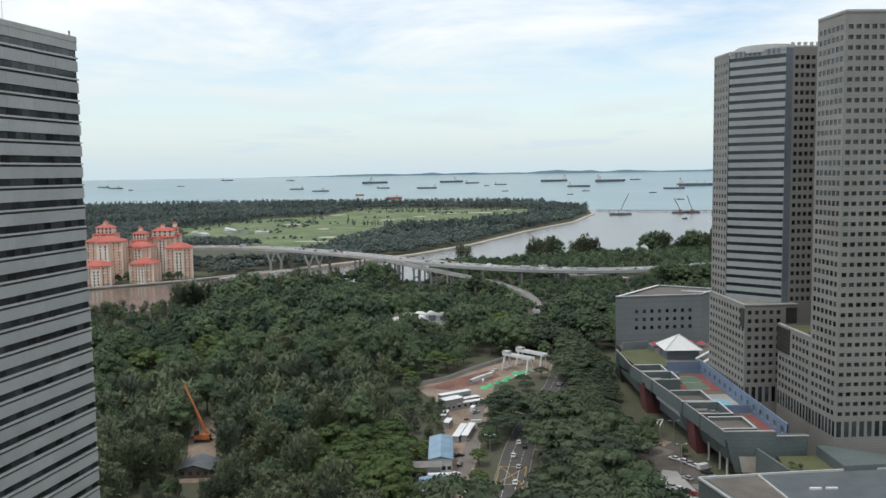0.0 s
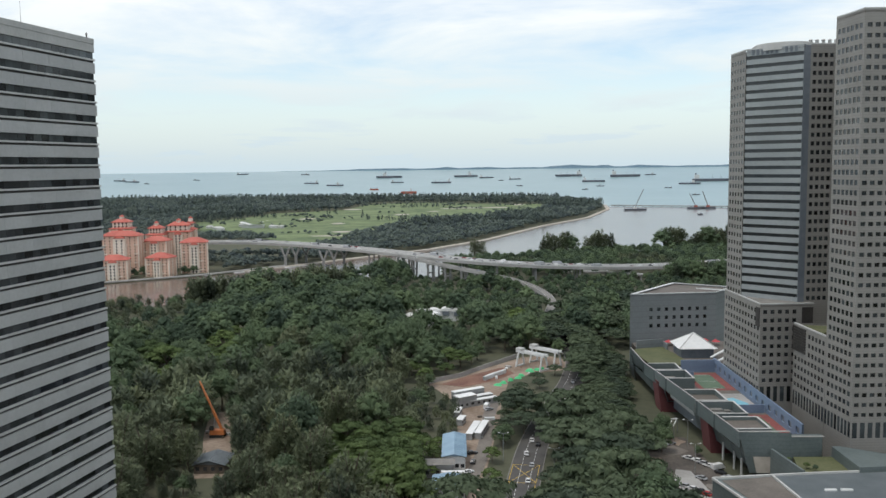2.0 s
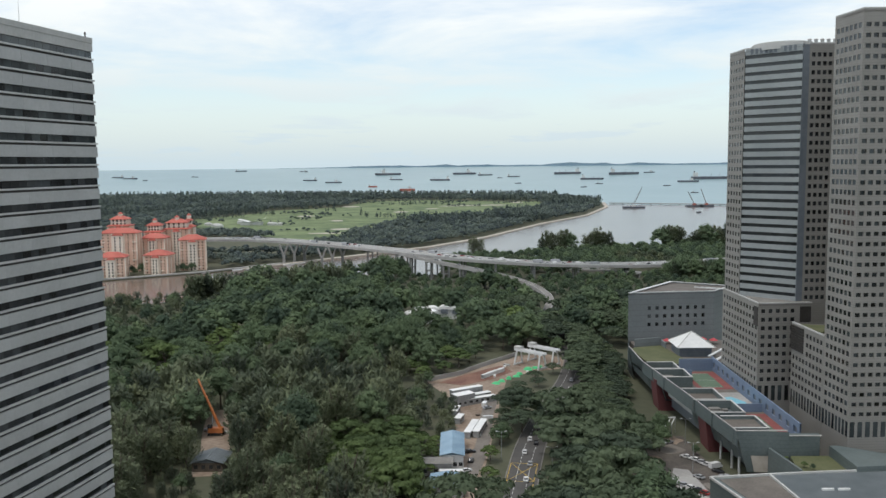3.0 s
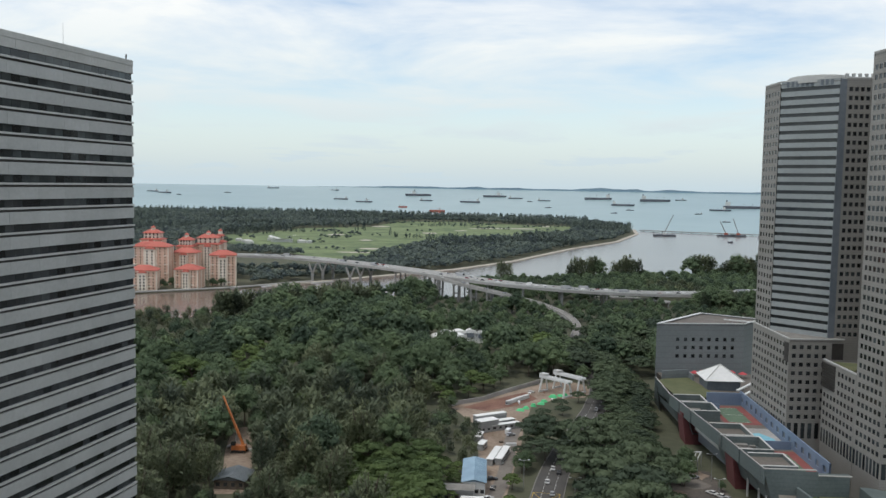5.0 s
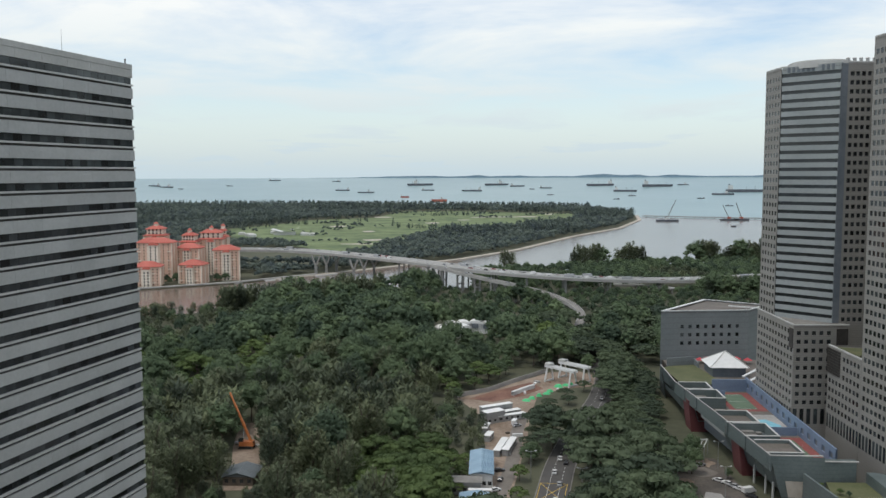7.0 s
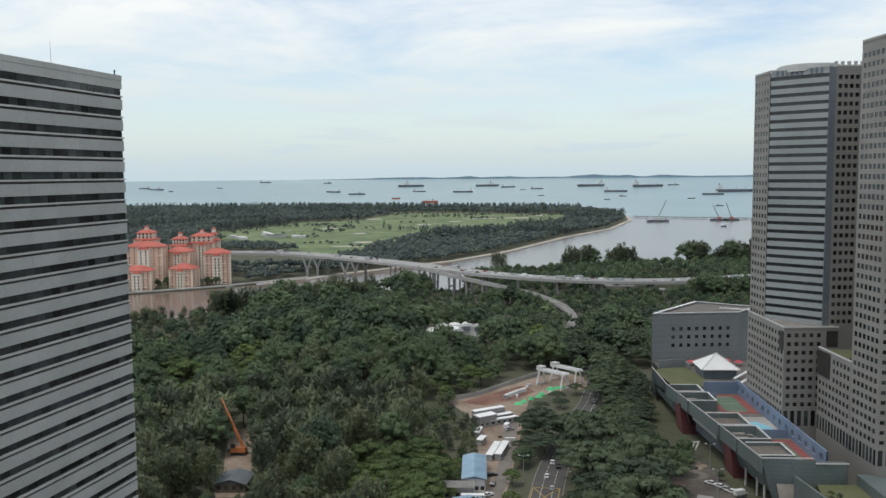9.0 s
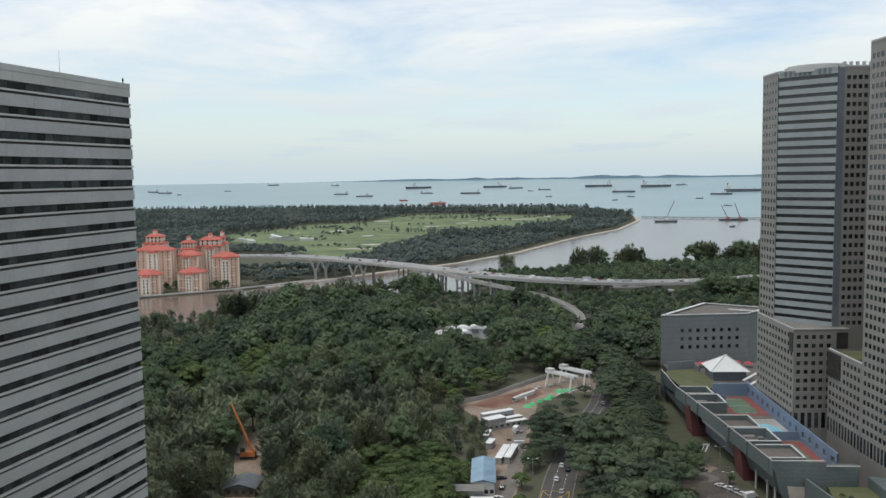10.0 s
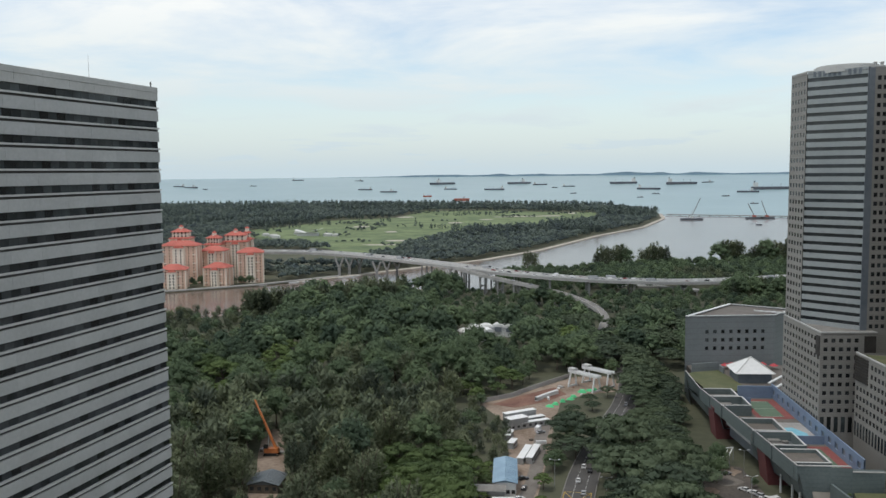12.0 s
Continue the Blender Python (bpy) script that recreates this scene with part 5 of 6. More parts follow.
CLEAR = [
    (lambda x, y: inside(x, y, SITE)),
    (lambda x, y: off_line(x, y, MAIN_ROAD) < ((12.5 if x > 20 + (y - 283) * 0.17 else 9.5) if y < 340 else 7.2 if y < 368 else 11.5 if y < 440 else 7.2)),
    (lambda x, y: 60 < x < 190 and y < 345 and not (x < 84 and y > 326) and not (x < 66 and y > 305)),
    (lambda x, y: x > (76 if y < 440 else 84) and 345 <= y < 512),
    (lambda x, y: math.hypot((x + 16) / 22, (y - 608) / 14) < 1),
    (lambda x, y: inside(x, y, [(14, 412), (25, 412), (49, 452), (60, 480), (56, 505), (14, 505)])),
    (lambda x, y: inside(x, y, [(-117, 385), (-108, 390), (-95, 345), (-86, 320), (-83, 288), (-96, 290), (-102, 322), (-110, 350)])),
    (lambda x, y: x < -60 and y < 175),
    (lambda x, y: inside(x, y, [(72, 470), (86, 476), (94, 518), (84, 522), (66, 506)])),
    (lambda x, y: off_line(x, y, [p[:2] for p in RAMP]) < (5.2 if y > 712 else 9.5)),
    (lambda x, y: off_line(x, y, plan_line) < 15),
    (lambda x, y: -260 < x < -85 and 790 < y < 1000),
]


def clear(x, y):
    return any(c(x, y) for c in CLEAR)


def bank_y(x, bank):
    for (x0, y0), (x1, y1) in zip(bank, bank[1:]):
        if x0 <= x <= x1:
            return y0 + (y1 - y0) * (x - x0) / (x1 - x0)
    return 0


rt = random.Random(11)
spots = {k: [] for k in KINDS}
# near wood on a jittered grid, within the wedge that the windows of the lift overlook
y = 236.0
while y < 1290:
    step = 8.0 if y < 400 else 11.5 if y < 900 else 10.0
    x, stop = -0.45 * y - 12, (0.36 if y > 345 else 0.5) * y + 14
    while x < stop:
        px, py_ = x + rt.uniform(-0.42, 0.42) * step, y + rt.uniform(-0.42, 0.42) * step
        x += step
        if clear(px, py_) or py_ > bank_y(px, NEAR_BANK) - (8 if px > 0 else 5):
            continue
        n = noise.noise((px * 0.018, py_ * 0.018, 3.1))
        dark = noise.noise((px * 0.011 + 9, py_ * 0.011, 7.7))
        shelf = math.hypot((px + 165) / 52, (py_ - 488) / 62) < 1 or math.hypot((px + 12) / 24, (py_ - 456) / 20) < 1
        feathery = math.hypot((px + 52) / 50, (py_ - 432) / 48) < 1 or (px < -185 and py_ > 545)
        if -50 < px < -4 and 262 < py_ < 340:
            kind = "bright"
        elif shelf and n > -0.35:
            kind = "bright" if rt.random() < 0.72 else "broad"
        elif px < 0 and py_ < 425 and rt.random() < 0.92:
            kind = "casuarina"
        elif feathery and dark > -0.3:
            kind = "casuarina" if rt.random() < 0.75 else "broad"
        elif py_ < 345 and 8 < px < 18 + (py_ - 270) * 0.12:
            kind = "bright" if rt.random() < 0.4 else "broad"
        elif off_line(px, py_, MAIN_ROAD) < 40 and py_ < 480:
            kind = "rain" if rt.random() < (0.62 if py_ < 345 else 0.9) else None
        elif px > 45 and py_ < 660:
            kind = "rain" if rt.random() < 0.45 else "broad"
        elif n > 0.30 and py_ < 620:
            kind = "bright" if rt.random() < 0.4 else "broad"
        elif dark > 0.5:
            kind = "casuarina"
        else:
            kind = "broad" if rt.random() < 0.93 else None
        if kind:
            size = rt.choice((0.7, 0.85, 1.0, 1.15, 1.35, 1.55)) * rt.uniform(0.92, 1.08)
            if py_ < 345 and 8 < px < 18 + (py_ - 270) * 0.12:
                size = min(size, 0.6)
            if px > 52 and 325 < py_ < 512:
                size = min(size, 0.68)
            if -40 < px < 10 and 535 < py_ < 602:
                size = min(size, 0.58)
            if -106 < px < -74 and py_ < 300:
                size = min(size, 0.5)
            if 4 < px < 52 and 368 < py_ < 414:
                size = min(size, 0.62)
            if px > 6 and 690 < py_ < 800 and kind == "broad":
                size = max(size, 0.9)
            if -34 < px < 0 and 338 < py_ < 432:
                size = min(size, 0.5 if px > -18 else 0.8)
            if -17 < px < 0 and py_ < 345:
                size = min(size, 0.55)
            if 24 < px < 64 and 404 < py_ < 474:
                size = min(size, 0.48)
            if 4 < px < 24 and 340 < py_ < 420:
                size = min(size, 0.42)
            if -48 < px < 2 and 735 < py_ < 860:
                size = 0.55
            if py_ > 540 and px < -190:
                size = min(size, 0.75)
            if py_ > 640 and px > -70:
                size = min(size, 0.7 if py_ < 840 else 0.95) * rt.uniform(0.8, 1.0)
            spots[kind].append((px, py_, size, rt.uniform(0, 6.28)))
    y += step

# rows of rain trees whose crowns meet over the road, and dark trees on the river bank
for i, (ax, ay) in enumerate(road_line):
    if 346 < ay < 366 and i % 2 == 0 or 434 < ay < 595:
        for off in (-6.6, 6.6):
            if not inside(ax + off, ay, SITE) and not (off < 0 and 395 < ay < 520):
                spots["rain"].append((ax + off, ay + rt.uniform(-3, 3), rt.uniform(0.95, 1.25), rt.uniform(0, 6.28)))
# low rain trees up to the podium's foot and beside the gantries
for ax, ay, s_ in [(70 + (k % 2) * 7.5 + (k // 2 % 2) * 2, 398 + k * 4.6, 0.62) for k in range(24)] + [(82 + (k % 2) * 2, 440 + k * 7.5, 0.78) for k in range(9)] + [(81, 402, 0.45), (82, 413, 0.5), (82.5, 424, 0.5), (66, 385, 0.7), (73, 376, 0.6), (72, 362, 0.6), (66, 470, 0.6)]:
    spots["rain"].append((ax, ay, s_ * rt.uniform(0.9, 1.1), rt.uniform(0, 6.28)))
for k in range(64):
    ax = rt.choice((rt.uniform(-222, -178), rt.uniform(-178, -118), rt.uniform(-150, -95), rt.uniform(-285, -262)))
    spots["casuarina"].append((ax, 700 + (ax + 222) * 0.62 + rt.uniform(-14, 14), rt.uniform(1.35, 2.0) if ax > -230 else 0.9, rt.uniform(0, 6.28)))
for kind in ("broad", "bright", "rain", "casuarina"):
    seen = sorted(spots[kind], key=lambda p: math.hypot(p[0], p[1]))
    n_near = {"broad": 110, "bright": 90, "rain": 110, "casuarina": 140}[kind]
    for i, (px, py_, s, a) in enumerate(seen[:n_near]):
        plant(kind, px, py_, s, a, i)
    if seen[n_near:]:
        woods(kind + "_woods", kind, seen[n_near:], {"broad": "dense green broadleaf wood", "bright": "bright green treetops within the wood", "rain": "spreading rain trees lining the road", "casuarina": "dark feathery casuarina wood"}[kind])

# woods beyond the river
far_spots, spire_spots = [], []
y = 850.0
while y < 3150:
    step = 9.6 + (y - 850) / 240
    x, stop = -0.46 * y - 15, 0.36 * y + 15
    while x < min(stop, 420):
        px, py_ = x + rt.uniform(-0.45, 0.45) * step, y + rt.uniform(-0.45, 0.45) * step
        x += step
        if not inside(px, py_, FAR_BANK + COAST) or off_line(px, py_, FAR_BANK) < 14 or off_line(px, py_, plan_line) < 16:
            continue
        if -400 < px < -262 and 850 < py_ < 985 or -470 < px < -200 and 1085 < py_ < 1300 or -475 < px < -325 and 1400 < py_ < 1650:
            continue
        n = noise.noise((px * 0.006, py_ * 0.004, 1.3))
        if inside(px, py_, GOLF_AREA):
            if noise.noise((px * 0.007, py_ * 0.016, 5.5)) < 0.27 or rt.random() < 0.6:
                continue
        s = rt.uniform(0.65, 1.05) * (0.6 if inside(px, py_, GOLF_AREA) else 1)
        (spire_spots if n > 0.12 or off_line(px, py_, COAST) < 120 else far_spots).append((px, py_, s * (1.0 if py_ < 1500 else 1.15), rt.uniform(0, 6.28)))
    y += step * 0.85
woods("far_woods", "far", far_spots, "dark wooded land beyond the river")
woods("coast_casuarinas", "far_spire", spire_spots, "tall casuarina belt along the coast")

# single tall trees on the near shore, seen against the water
for i, (px, py_, s) in enumerate(((104, 1030, 1.5), (110, 1028, 1.75), (117, 1032, 1.6), (126, 1030, 1.7), (132, 1032, 1.8), (137, 1034, 1.5), (160, 1052, 1.4), (168, 1054, 1.7), (175, 1056, 1.85), (182, 1058, 1.8), (190, 1060, 1.5), (264, 1092, 1.7), (272, 1092, 1.9),
                                  (280, 1094, 2.0), (288, 1094, 1.7), (306, 1096, 1.6), (314, 1096, 1.9), (322, 1098, 1.6), (334, 1100, 1.9), (340, 1100, 1.5), (350, 1102, 1.8), (20, 1022, 1.5), (28, 1020, 1.4))):
    plant("broad" if i % 6 == 5 else "casuarina", px, py_, s * 1.22, i, i)
for i, (px, py_, s) in enumerate(((-92, 838, 1.25), (-82, 832, 1.45), (-73, 836, 1.5), (-64, 830, 1.35), (-56, 838, 1.3), (-50, 822, 1.0), (-60, 815, 1.1), (12, 768, 1.05), (20, 762, 1.2), (29, 754, 1.4), (36, 750, 1.1), (43, 741, 0.95), (50, 733, 0.85), (57, 722, 0.75), (62, 708, 0.55))):
    plant("broad", px, py_, s, i, i)
# tall dark trees that hide the bridge's far end
for i in range(26):
    plant("broad" if i % 2 else "casuarina", 204 + (i % 13) * 6.5 + rt.uniform(-2, 2), 800 + (i // 13) * 14 + rt.uniform(-5, 5), rt.uniform(1.15, 1.55), i, i)


# ---------------------------------------------------------------- ships
def ship(x, y, z, length, heading, red=False, bridge_aft=True):
    t = thing("cargo_ship", (x, y, z), "red-hulled ship lying at anchor" if red else "dark-hulled cargo ship lying at anchor", "ship", "ships in the roads")
    c, s = math.cos(heading), math.sin(heading)
    w, h = max(5, length * 0.15), max(3.0, length * (0.16 if red else 0.075))
    P = lambda u, v: (x + c * u - s * v, y + s * u + c * v)
    hull = Build()
    low = [P(-length / 2 + 1, -w / 2), P(length * 0.36, -w / 2), P(length * 0.47, 0), P(length * 0.36, w / 2), P(-length / 2 + 1, w / 2)]
    top = [P(-length / 2, -w / 2), P(length * 0.38, -w / 2), P(length / 2, 0), P(length * 0.38, w / 2), P(-length / 2, w / 2)]
    hull.prism(low, z - 2, z + h, top)
    part("hull", hull, HULL_RED if red else HULL_DARK, t)
    deck = Build()
    u0 = -length * 0.44 if bridge_aft else length * 0.1
    deck.prism([P(u0, -w * 0.4), P(u0 + length * 0.12, -w * 0.4), P(u0 + length * 0.12, w * 0.4), P(u0, w * 0.4)], z + h, z + h + length * 0.115)
    house = part("deckhouse", deck, SHIP_WHITE, t)
    fun = Build()
    fx, fy = P(u0 + length * 0.03, 0)
    fun.tube((fx, fy, z + h + length * 0.115), (fx, fy, z + h + length * 0.16), length * 0.018, length * 0.015, 8)
    part("funnel", fun, HULL_RED if red else HULL_DARK, house)
    for u in (0.05, 0.28):
        mast = Build()
        mx, my = P(length * u, 0)
        mast.beam((mx, my, z + h), (mx, my, z + h + length * 0.09), 0.8, 0.8)
        part("mast", mast, HULL_DARK, t)


for (x, y, z, n, k) in SHIPS:
    ship(x, y, z, n, (0.0 if k % 3 else math.pi) + (k % 5 - 2) * 0.12, red=(k in (8, 11)), bridge_aft=k % 2 == 0)

isl = Build()
prev = None
for k in range(121):
    a = radians(-12 + 47 * k / 120)
    r = 4855
    hgt = 6 + 16 * abs(noise.noise((k * 0.09, 2.2, 0))) + 10 * max(0, noise.noise((k * 0.33, 5.2, 0))) + (12 if k > 86 else 0) * min(1, (k - 86) / 12)
    hgt *= min(1, k / 25)
    p = (r * math.sin(a), r * math.cos(a))
    q = (4885 * math.sin(a), 4885 * math.cos(a))
    if prev:
        (p0, q0, h0) = prev
        z0 = sea_height(r) - 3
        isl.face((*p, z0), (*p0, z0), (*p0, z0 + 3 + h0), (*p, z0 + 3 + hgt))
        isl.face((*p, z0 + 3 + hgt), (*p0, z0 + 3 + h0), (*q0, z0), (*q, z0))
    prev = (p, q, hgt)
single("distant_island", isl, HAZED_ISLAND, "low islands on the horizon with blue haze in their colour", "island", kind="structure")

# jetty with work barges and cranes across the river mouth
jet = thing("jetty", (560, 2215, -1.5), "long low dark jetty across the river mouth", "jetty")
q = ribbon([(412, 2290), (520, 2232), (700, 2160), (1000, 2060)], 14, 3.2, 2.0)
part("jetty_deck", q, PIER, jet)
for k in range(22):
    s = k / 21
    q = Build()
    x, y = 420 + 480 * s, 2284 - 200 * s
    q.beam((x, y, -3), (x, y, 1.6), 2, 2)
    part("pile", q, PIER, jet)
def barge(x, y, n, boom, lean):
    t = thing("crane_barge", (x, y, -1.5), "dark work barge with a lattice crane", "barge", "work barges")
    q = Build()
    q.box(x - n / 2, y - 7, -2.5, x + n / 2, y + 7, 3.5)
    part("hull", q, HULL_DARK, t)
    q = Build()
    q.box(x - 4, y - 3, 3.5, x + 4, y + 3, 8)
    part("cab", q, SHIP_WHITE if n > 50 else HULL_RED, t)
    q = Build()
    q.beam((x, y - 1, 7), (x + lean, y - 1, 7 + boom), 1.1, 1.1)
    q.beam((x, y + 1, 7), (x + lean, y + 1, 7 + boom), 1.1, 1.1)
    part("boom", q, PIER, t)
    q = Build()
    q.beam((x - 4, y, 8), (x + lean, y, 7 + boom), 0.4, 0.4)
    part("stay", q, STEEL, t)
for spec in ((432, 2080, 52, 44, 20), (590, 2120, 40, 30, -16), (620, 2120, 34, 36, -14), (690, 2085, 60, 34, 8), (735, 2085, 40, 40, 10), (760, 1930, 70, 14, 6)):
    barge(*spec)
q = Build()
for k in range(9):
    q.prism([(650 + k * 22, 2040 + (k % 3) * 8), (668 + k * 22, 2036 + (k % 3) * 8), (668 + k * 22, 2060), (650 + k * 22, 2062)], -2, 6 + (k * 7 % 5))
single("work_platform", q, HULL_DARK, "cluttered dark work platform on the water", "platform")

# bushes beside the car park and on the low lawn roof
for i, (px, py_, z, s) in enumerate(((57, 322, 0, 0.3), (60, 330, 0, 0.35), (66, 334, 0, 0.28), (76, 338, 0, 0.3), (53, 305, 0, 0.28), (55, 276, 0, 0.3), (92, 322, 0, 0.26), (70, 340, 0, 0.36), (117.5, 282, 9.5, 0.2), (119.5, 280, 9.5, 0.16), (114.5, 290, 9.5, 0.14))):
    plant("bright" if i % 3 else "broad", px, py_, s, i, i, z)
# garden trees at the foot of the apartments
for i in range(22):
    px, py_ = -384 + i * 4.6, 858 + i * 2.35 + (i * 7 % 5) * 2.2
    if i % 5 != 3:
        plant("broad", px, py_, 0.5 + 0.07 * (i * 3 % 5), i, i)

# ---------------------------------------------------------------- building site and smaller things
def gantry(x, y, ang):
    t = thing("gantry_crane", (x, y, 0), "white rail-mounted gantry crane on the site", "crane", "gantry cranes")
    c, s = math.cos(ang), math.sin(ang)
    P = lambda u, v, z: (x + c * u - s * v, y + s * u + c * v, z)
    for u in (-8.8, 8.8):
        for v in (-3.5, 3.5):
            q = Build()
            q.beam(P(u, v, 0), P(u * 0.96, v * 0.45, 8), 0.75, 0.75)
            part("leg", q, WHITE_METAL, t)
        q = Build()
        q.beam(P(u, -3.5, 0.5), P(u, 3.5, 0.5), 0.6, 0.8)
        part("bogie", q, WHITE_METAL, t)
    for v in (-1.4, 1.4):
        q = Build()
        q.beam(P(-10.5, v, 8.6), P(10.5, v, 8.6), 0.9, 1.3)
        part("girder", q, WHITE_METAL, t)
    q = Build()
    q.prism([P(-10.5, -1.8, 0)[:2], P(-6.5, -1.8, 0)[:2], P(-6.5, 1.8, 0)[:2], P(-10.5, 1.8, 0)[:2]], 9.3, 10.4)
    part("trolley", q, BRIGHT_BAR, t)
    q = Build()
    q.beam(P(-8, 0, 9), P(-8, 0, 5), 0.15, 0.15)
    part("hoist_rope", q, SHADOW_GAP, t)


gantry(40.5, 467.5, -0.80)
gantry(49.0, 477.0, -0.80)


def vault(x, y, w, n, h, ang):
    t = thing("white_pavilion", (x, y, 0), "small white vaulted pavilion among the trees", "pavilion", "white pavilions")
    c, s = math.cos(ang), math.sin(ang)
    P = lambda u, v, z: (x + c * u - s * v, y + s * u + c * v, z)
    q = Build()
    q.prism([P(-w / 2, -n / 2, 0)[:2], P(w / 2, -n / 2, 0)[:2], P(w / 2, n / 2, 0)[:2], P(-w / 2, n / 2, 0)[:2]], 0, h)
    part("wall", q, WHITE_TENT, t)
    q = Build()
    rows = [(-(w / 2 + 0.6) * math.cos(math.pi * k / 10), h + w * 0.26 * math.sin(math.pi * k / 10)) for k in range(11)]
    for (u0, z0), (u1, z1) in zip(rows, rows[1:]):
        q.face(P(u0, -n / 2 - 0.8, z0), P(u1, -n / 2 - 0.8, z1), P(u1, n / 2 + 0.8, z1), P(u0, n / 2 + 0.8, z0))
    q.face(*[P(u, -n / 2 - 0.8, z) for u, z in rows])
    q.face(*[P(u, n / 2 + 0.8, z) for u, z in reversed(rows)])
    part("vaulted_roof", q, WHITE_TENT, t, "white vaulted membrane roof")
    q = Build()
    q.prism([P(-w * 0.3, -n / 2 - 0.85, 0)[:2], P(w * 0.3, -n / 2 - 0.85, 0)[:2], P(w * 0.3, -n / 2 - 0.7, 0)[:2], P(-w * 0.3, -n / 2 - 0.7, 0)[:2]], h * 0.55, h * 1.0)
    part("opening", q, CHANNEL, t)


for spec in ((-31.5, 604, 8, 12, 5.6, 0.5), (-24.5, 602, 8.5, 13, 5.6, 0.5), (-18, 608, 8, 11, 6.0, 0.4), (-27, 615, 7.5, 8, 7.0, 0.2), (-18, 617, 8, 8, 7.2, 0.1), (-9, 619, 8.5, 8, 7.4, -0.1), (-1, 618, 7, 8, 7.0, -0.1)):
    vault(*spec)


def crawler():
    x, y = -103.0, 350.0
    t = thing("mobile_crane", (x, y, 0), "orange mobile crane with a raised telescopic boom", "crane")
    for v in (-1.6, 1.6):
        q = Build()
        q.prism([(x - 3.2, y + v - 0.4), (x + 3.2, y + v - 0.4), (x + 3.2, y + v + 0.4), (x - 3.2, y + v + 0.4)], 0.06, 1.2, [(x - 2.6, y + v - 0.4), (x + 2.6, y + v - 0.4), (x + 2.6, y + v + 0.4), (x - 2.6, y + v + 0.4)])
        part("track", q, RUBBER, t)
    q = Build()
    q.prism([(x - 3, y - 1.5), (x + 3.4, y - 1.5), (x + 3.4, y + 1.5), (x - 3, y + 1.5)], 1.2, 3.2, [(x - 2.8, y - 1.4), (x + 3.0, y - 1.4), (x + 3.0, y + 1.4), (x - 2.8, y + 1.4)])
    body = part("upper_body", q, ORANGE, t)
    q = Build()
    q.box(x - 3.0, y - 1.6, 3.2, x - 1.2, y - 0.2, 4.6)
    part("cab", q, DARK_GLASS, body)
    tip = Vector((x - 7.6, y + 3, 23.4))
    root = Vector((x + 2.0, y, 3.0))
    for k, (a, c, w) in enumerate(((0, 0.42, 0.85), (0.38, 0.75, 0.7), (0.7, 1.0, 0.55))):
        q = Build()
        q.beam(root.lerp(tip, a), root.lerp(tip, c), w, w)
        part("boom_section", q, ORANGE, t)
    q = Build()
    q.tube((x - 1.5, y, 3), root.lerp(tip, 0.33), 0.25, 0.2, 8)
    part("boom_ram", q, STEEL, t)
    q = Build()
    q.tube(tip, (tip.x, tip.y, 14), 0.06, 0.06, 5)
    part("hoist_rope", q, SHADOW_GAP, t)


crawler()


def shed(x0, y0, x1, y1, h, rise, roof_mat, wall_mat, label, ridge_y=True):
    t = thing("shed", ((x0 + x1) / 2, (y0 + y1) / 2, 0), label, "shed")
    q = Build()
    q.box(x0, y0, 0, x1, y1, h)
    part("wall", q, wall_mat, t)
    o = 0.6
    q = Build()
    if ridge_y:
        m = (x0 + x1) / 2
        for a, c in ((x0 - o, m), (x1 + o, m)):
            q.face((a, y0 - o, h - 0.1), (c, y0 - o, h + rise), (c, y1 + o, h + rise), (a, y1 + o, h - 0.1))
            q.face((a, y0 - o, h - 0.3), (a, y1 + o, h - 0.3), (c, y1 + o, h + rise - 0.2), (c, y0 - o, h + rise - 0.2))
        q.face((x0 - o, y0 - o + 0.5, h - 0.1), (x1 + o, y0 - o + 0.5, h - 0.1), (m, y0 - o + 0.5, h + rise))
    else:
        m = (y0 + y1) / 2
        for a, c in ((y0 - o, m), (y1 + o, m)):
            q.face((x0 - o, a, h - 0.1), (x1 + o, a, h - 0.1), (x1 + o, c, h + rise), (x0 - o, c, h + rise))
        q.face((x0 - o + 0.5, y0 - o, h - 0.1), (x0 - o + 0.5, y1 + o, h - 0.1), (x0 - o + 0.5, m, h + rise))
    part("roof", q, roof_mat, t)
    n = max(2, int((y1 - y0) / 1.2))
    for k in range(n):
        q = Build()
        yy = y0 + (k + 0.5) * (y1 - y0) / n
        q.beam((x1 + o, yy, h - 0.02), ((x0 + x1) / 2, yy, h + rise + 0.06), 0.12, 0.08) if ridge_y else q.beam(((x0 + x1) / 2, y0 - o, h), ((x0 + x1) / 2, (y0 + y1) / 2, h + rise + 0.05), 0.12, 0.08)
        part("roof_rib", q, roof_mat, t)
    for k in range(4):
        q = Build()
        xx = x0 + (k + 0.5) * (x1 - x0) / 4
        q.box(xx - 0.7, y0 - 0.05, 1.2, xx + 0.7, y0, 2.6)
        part("window", q, DARK_GLASS, t)
    return t


shed(-6.5, 308, 1.8, 334, 5.6, 1.0, SHED_BLUE, WHITE_METAL, "site shed with a pale blue metal roof")
shed(-18, 301, -2.5, 307, 5.0, 0.6, ROOF_GREY, STEEL, "grey two-storey site office cabin", False)
shed(-9.5, 281, 1.5, 294, 3.6, 0.9, SHED_BLUE, STEEL, "low site shed with a pale blue roof")
shed(-99.5, 306, -88, 318, 3.6, 1.7, ROOF_BLUE, BARK, "dark gabled shed in the clearing")
q = Build()
q.box(-7, 297, 3.2, 1.5, 299.2, 3.4)
for x in (-6.5, 1.0):
    q.tube((x, 298, 0), (x, 298, 3.2), 0.07, 0.07, 6)
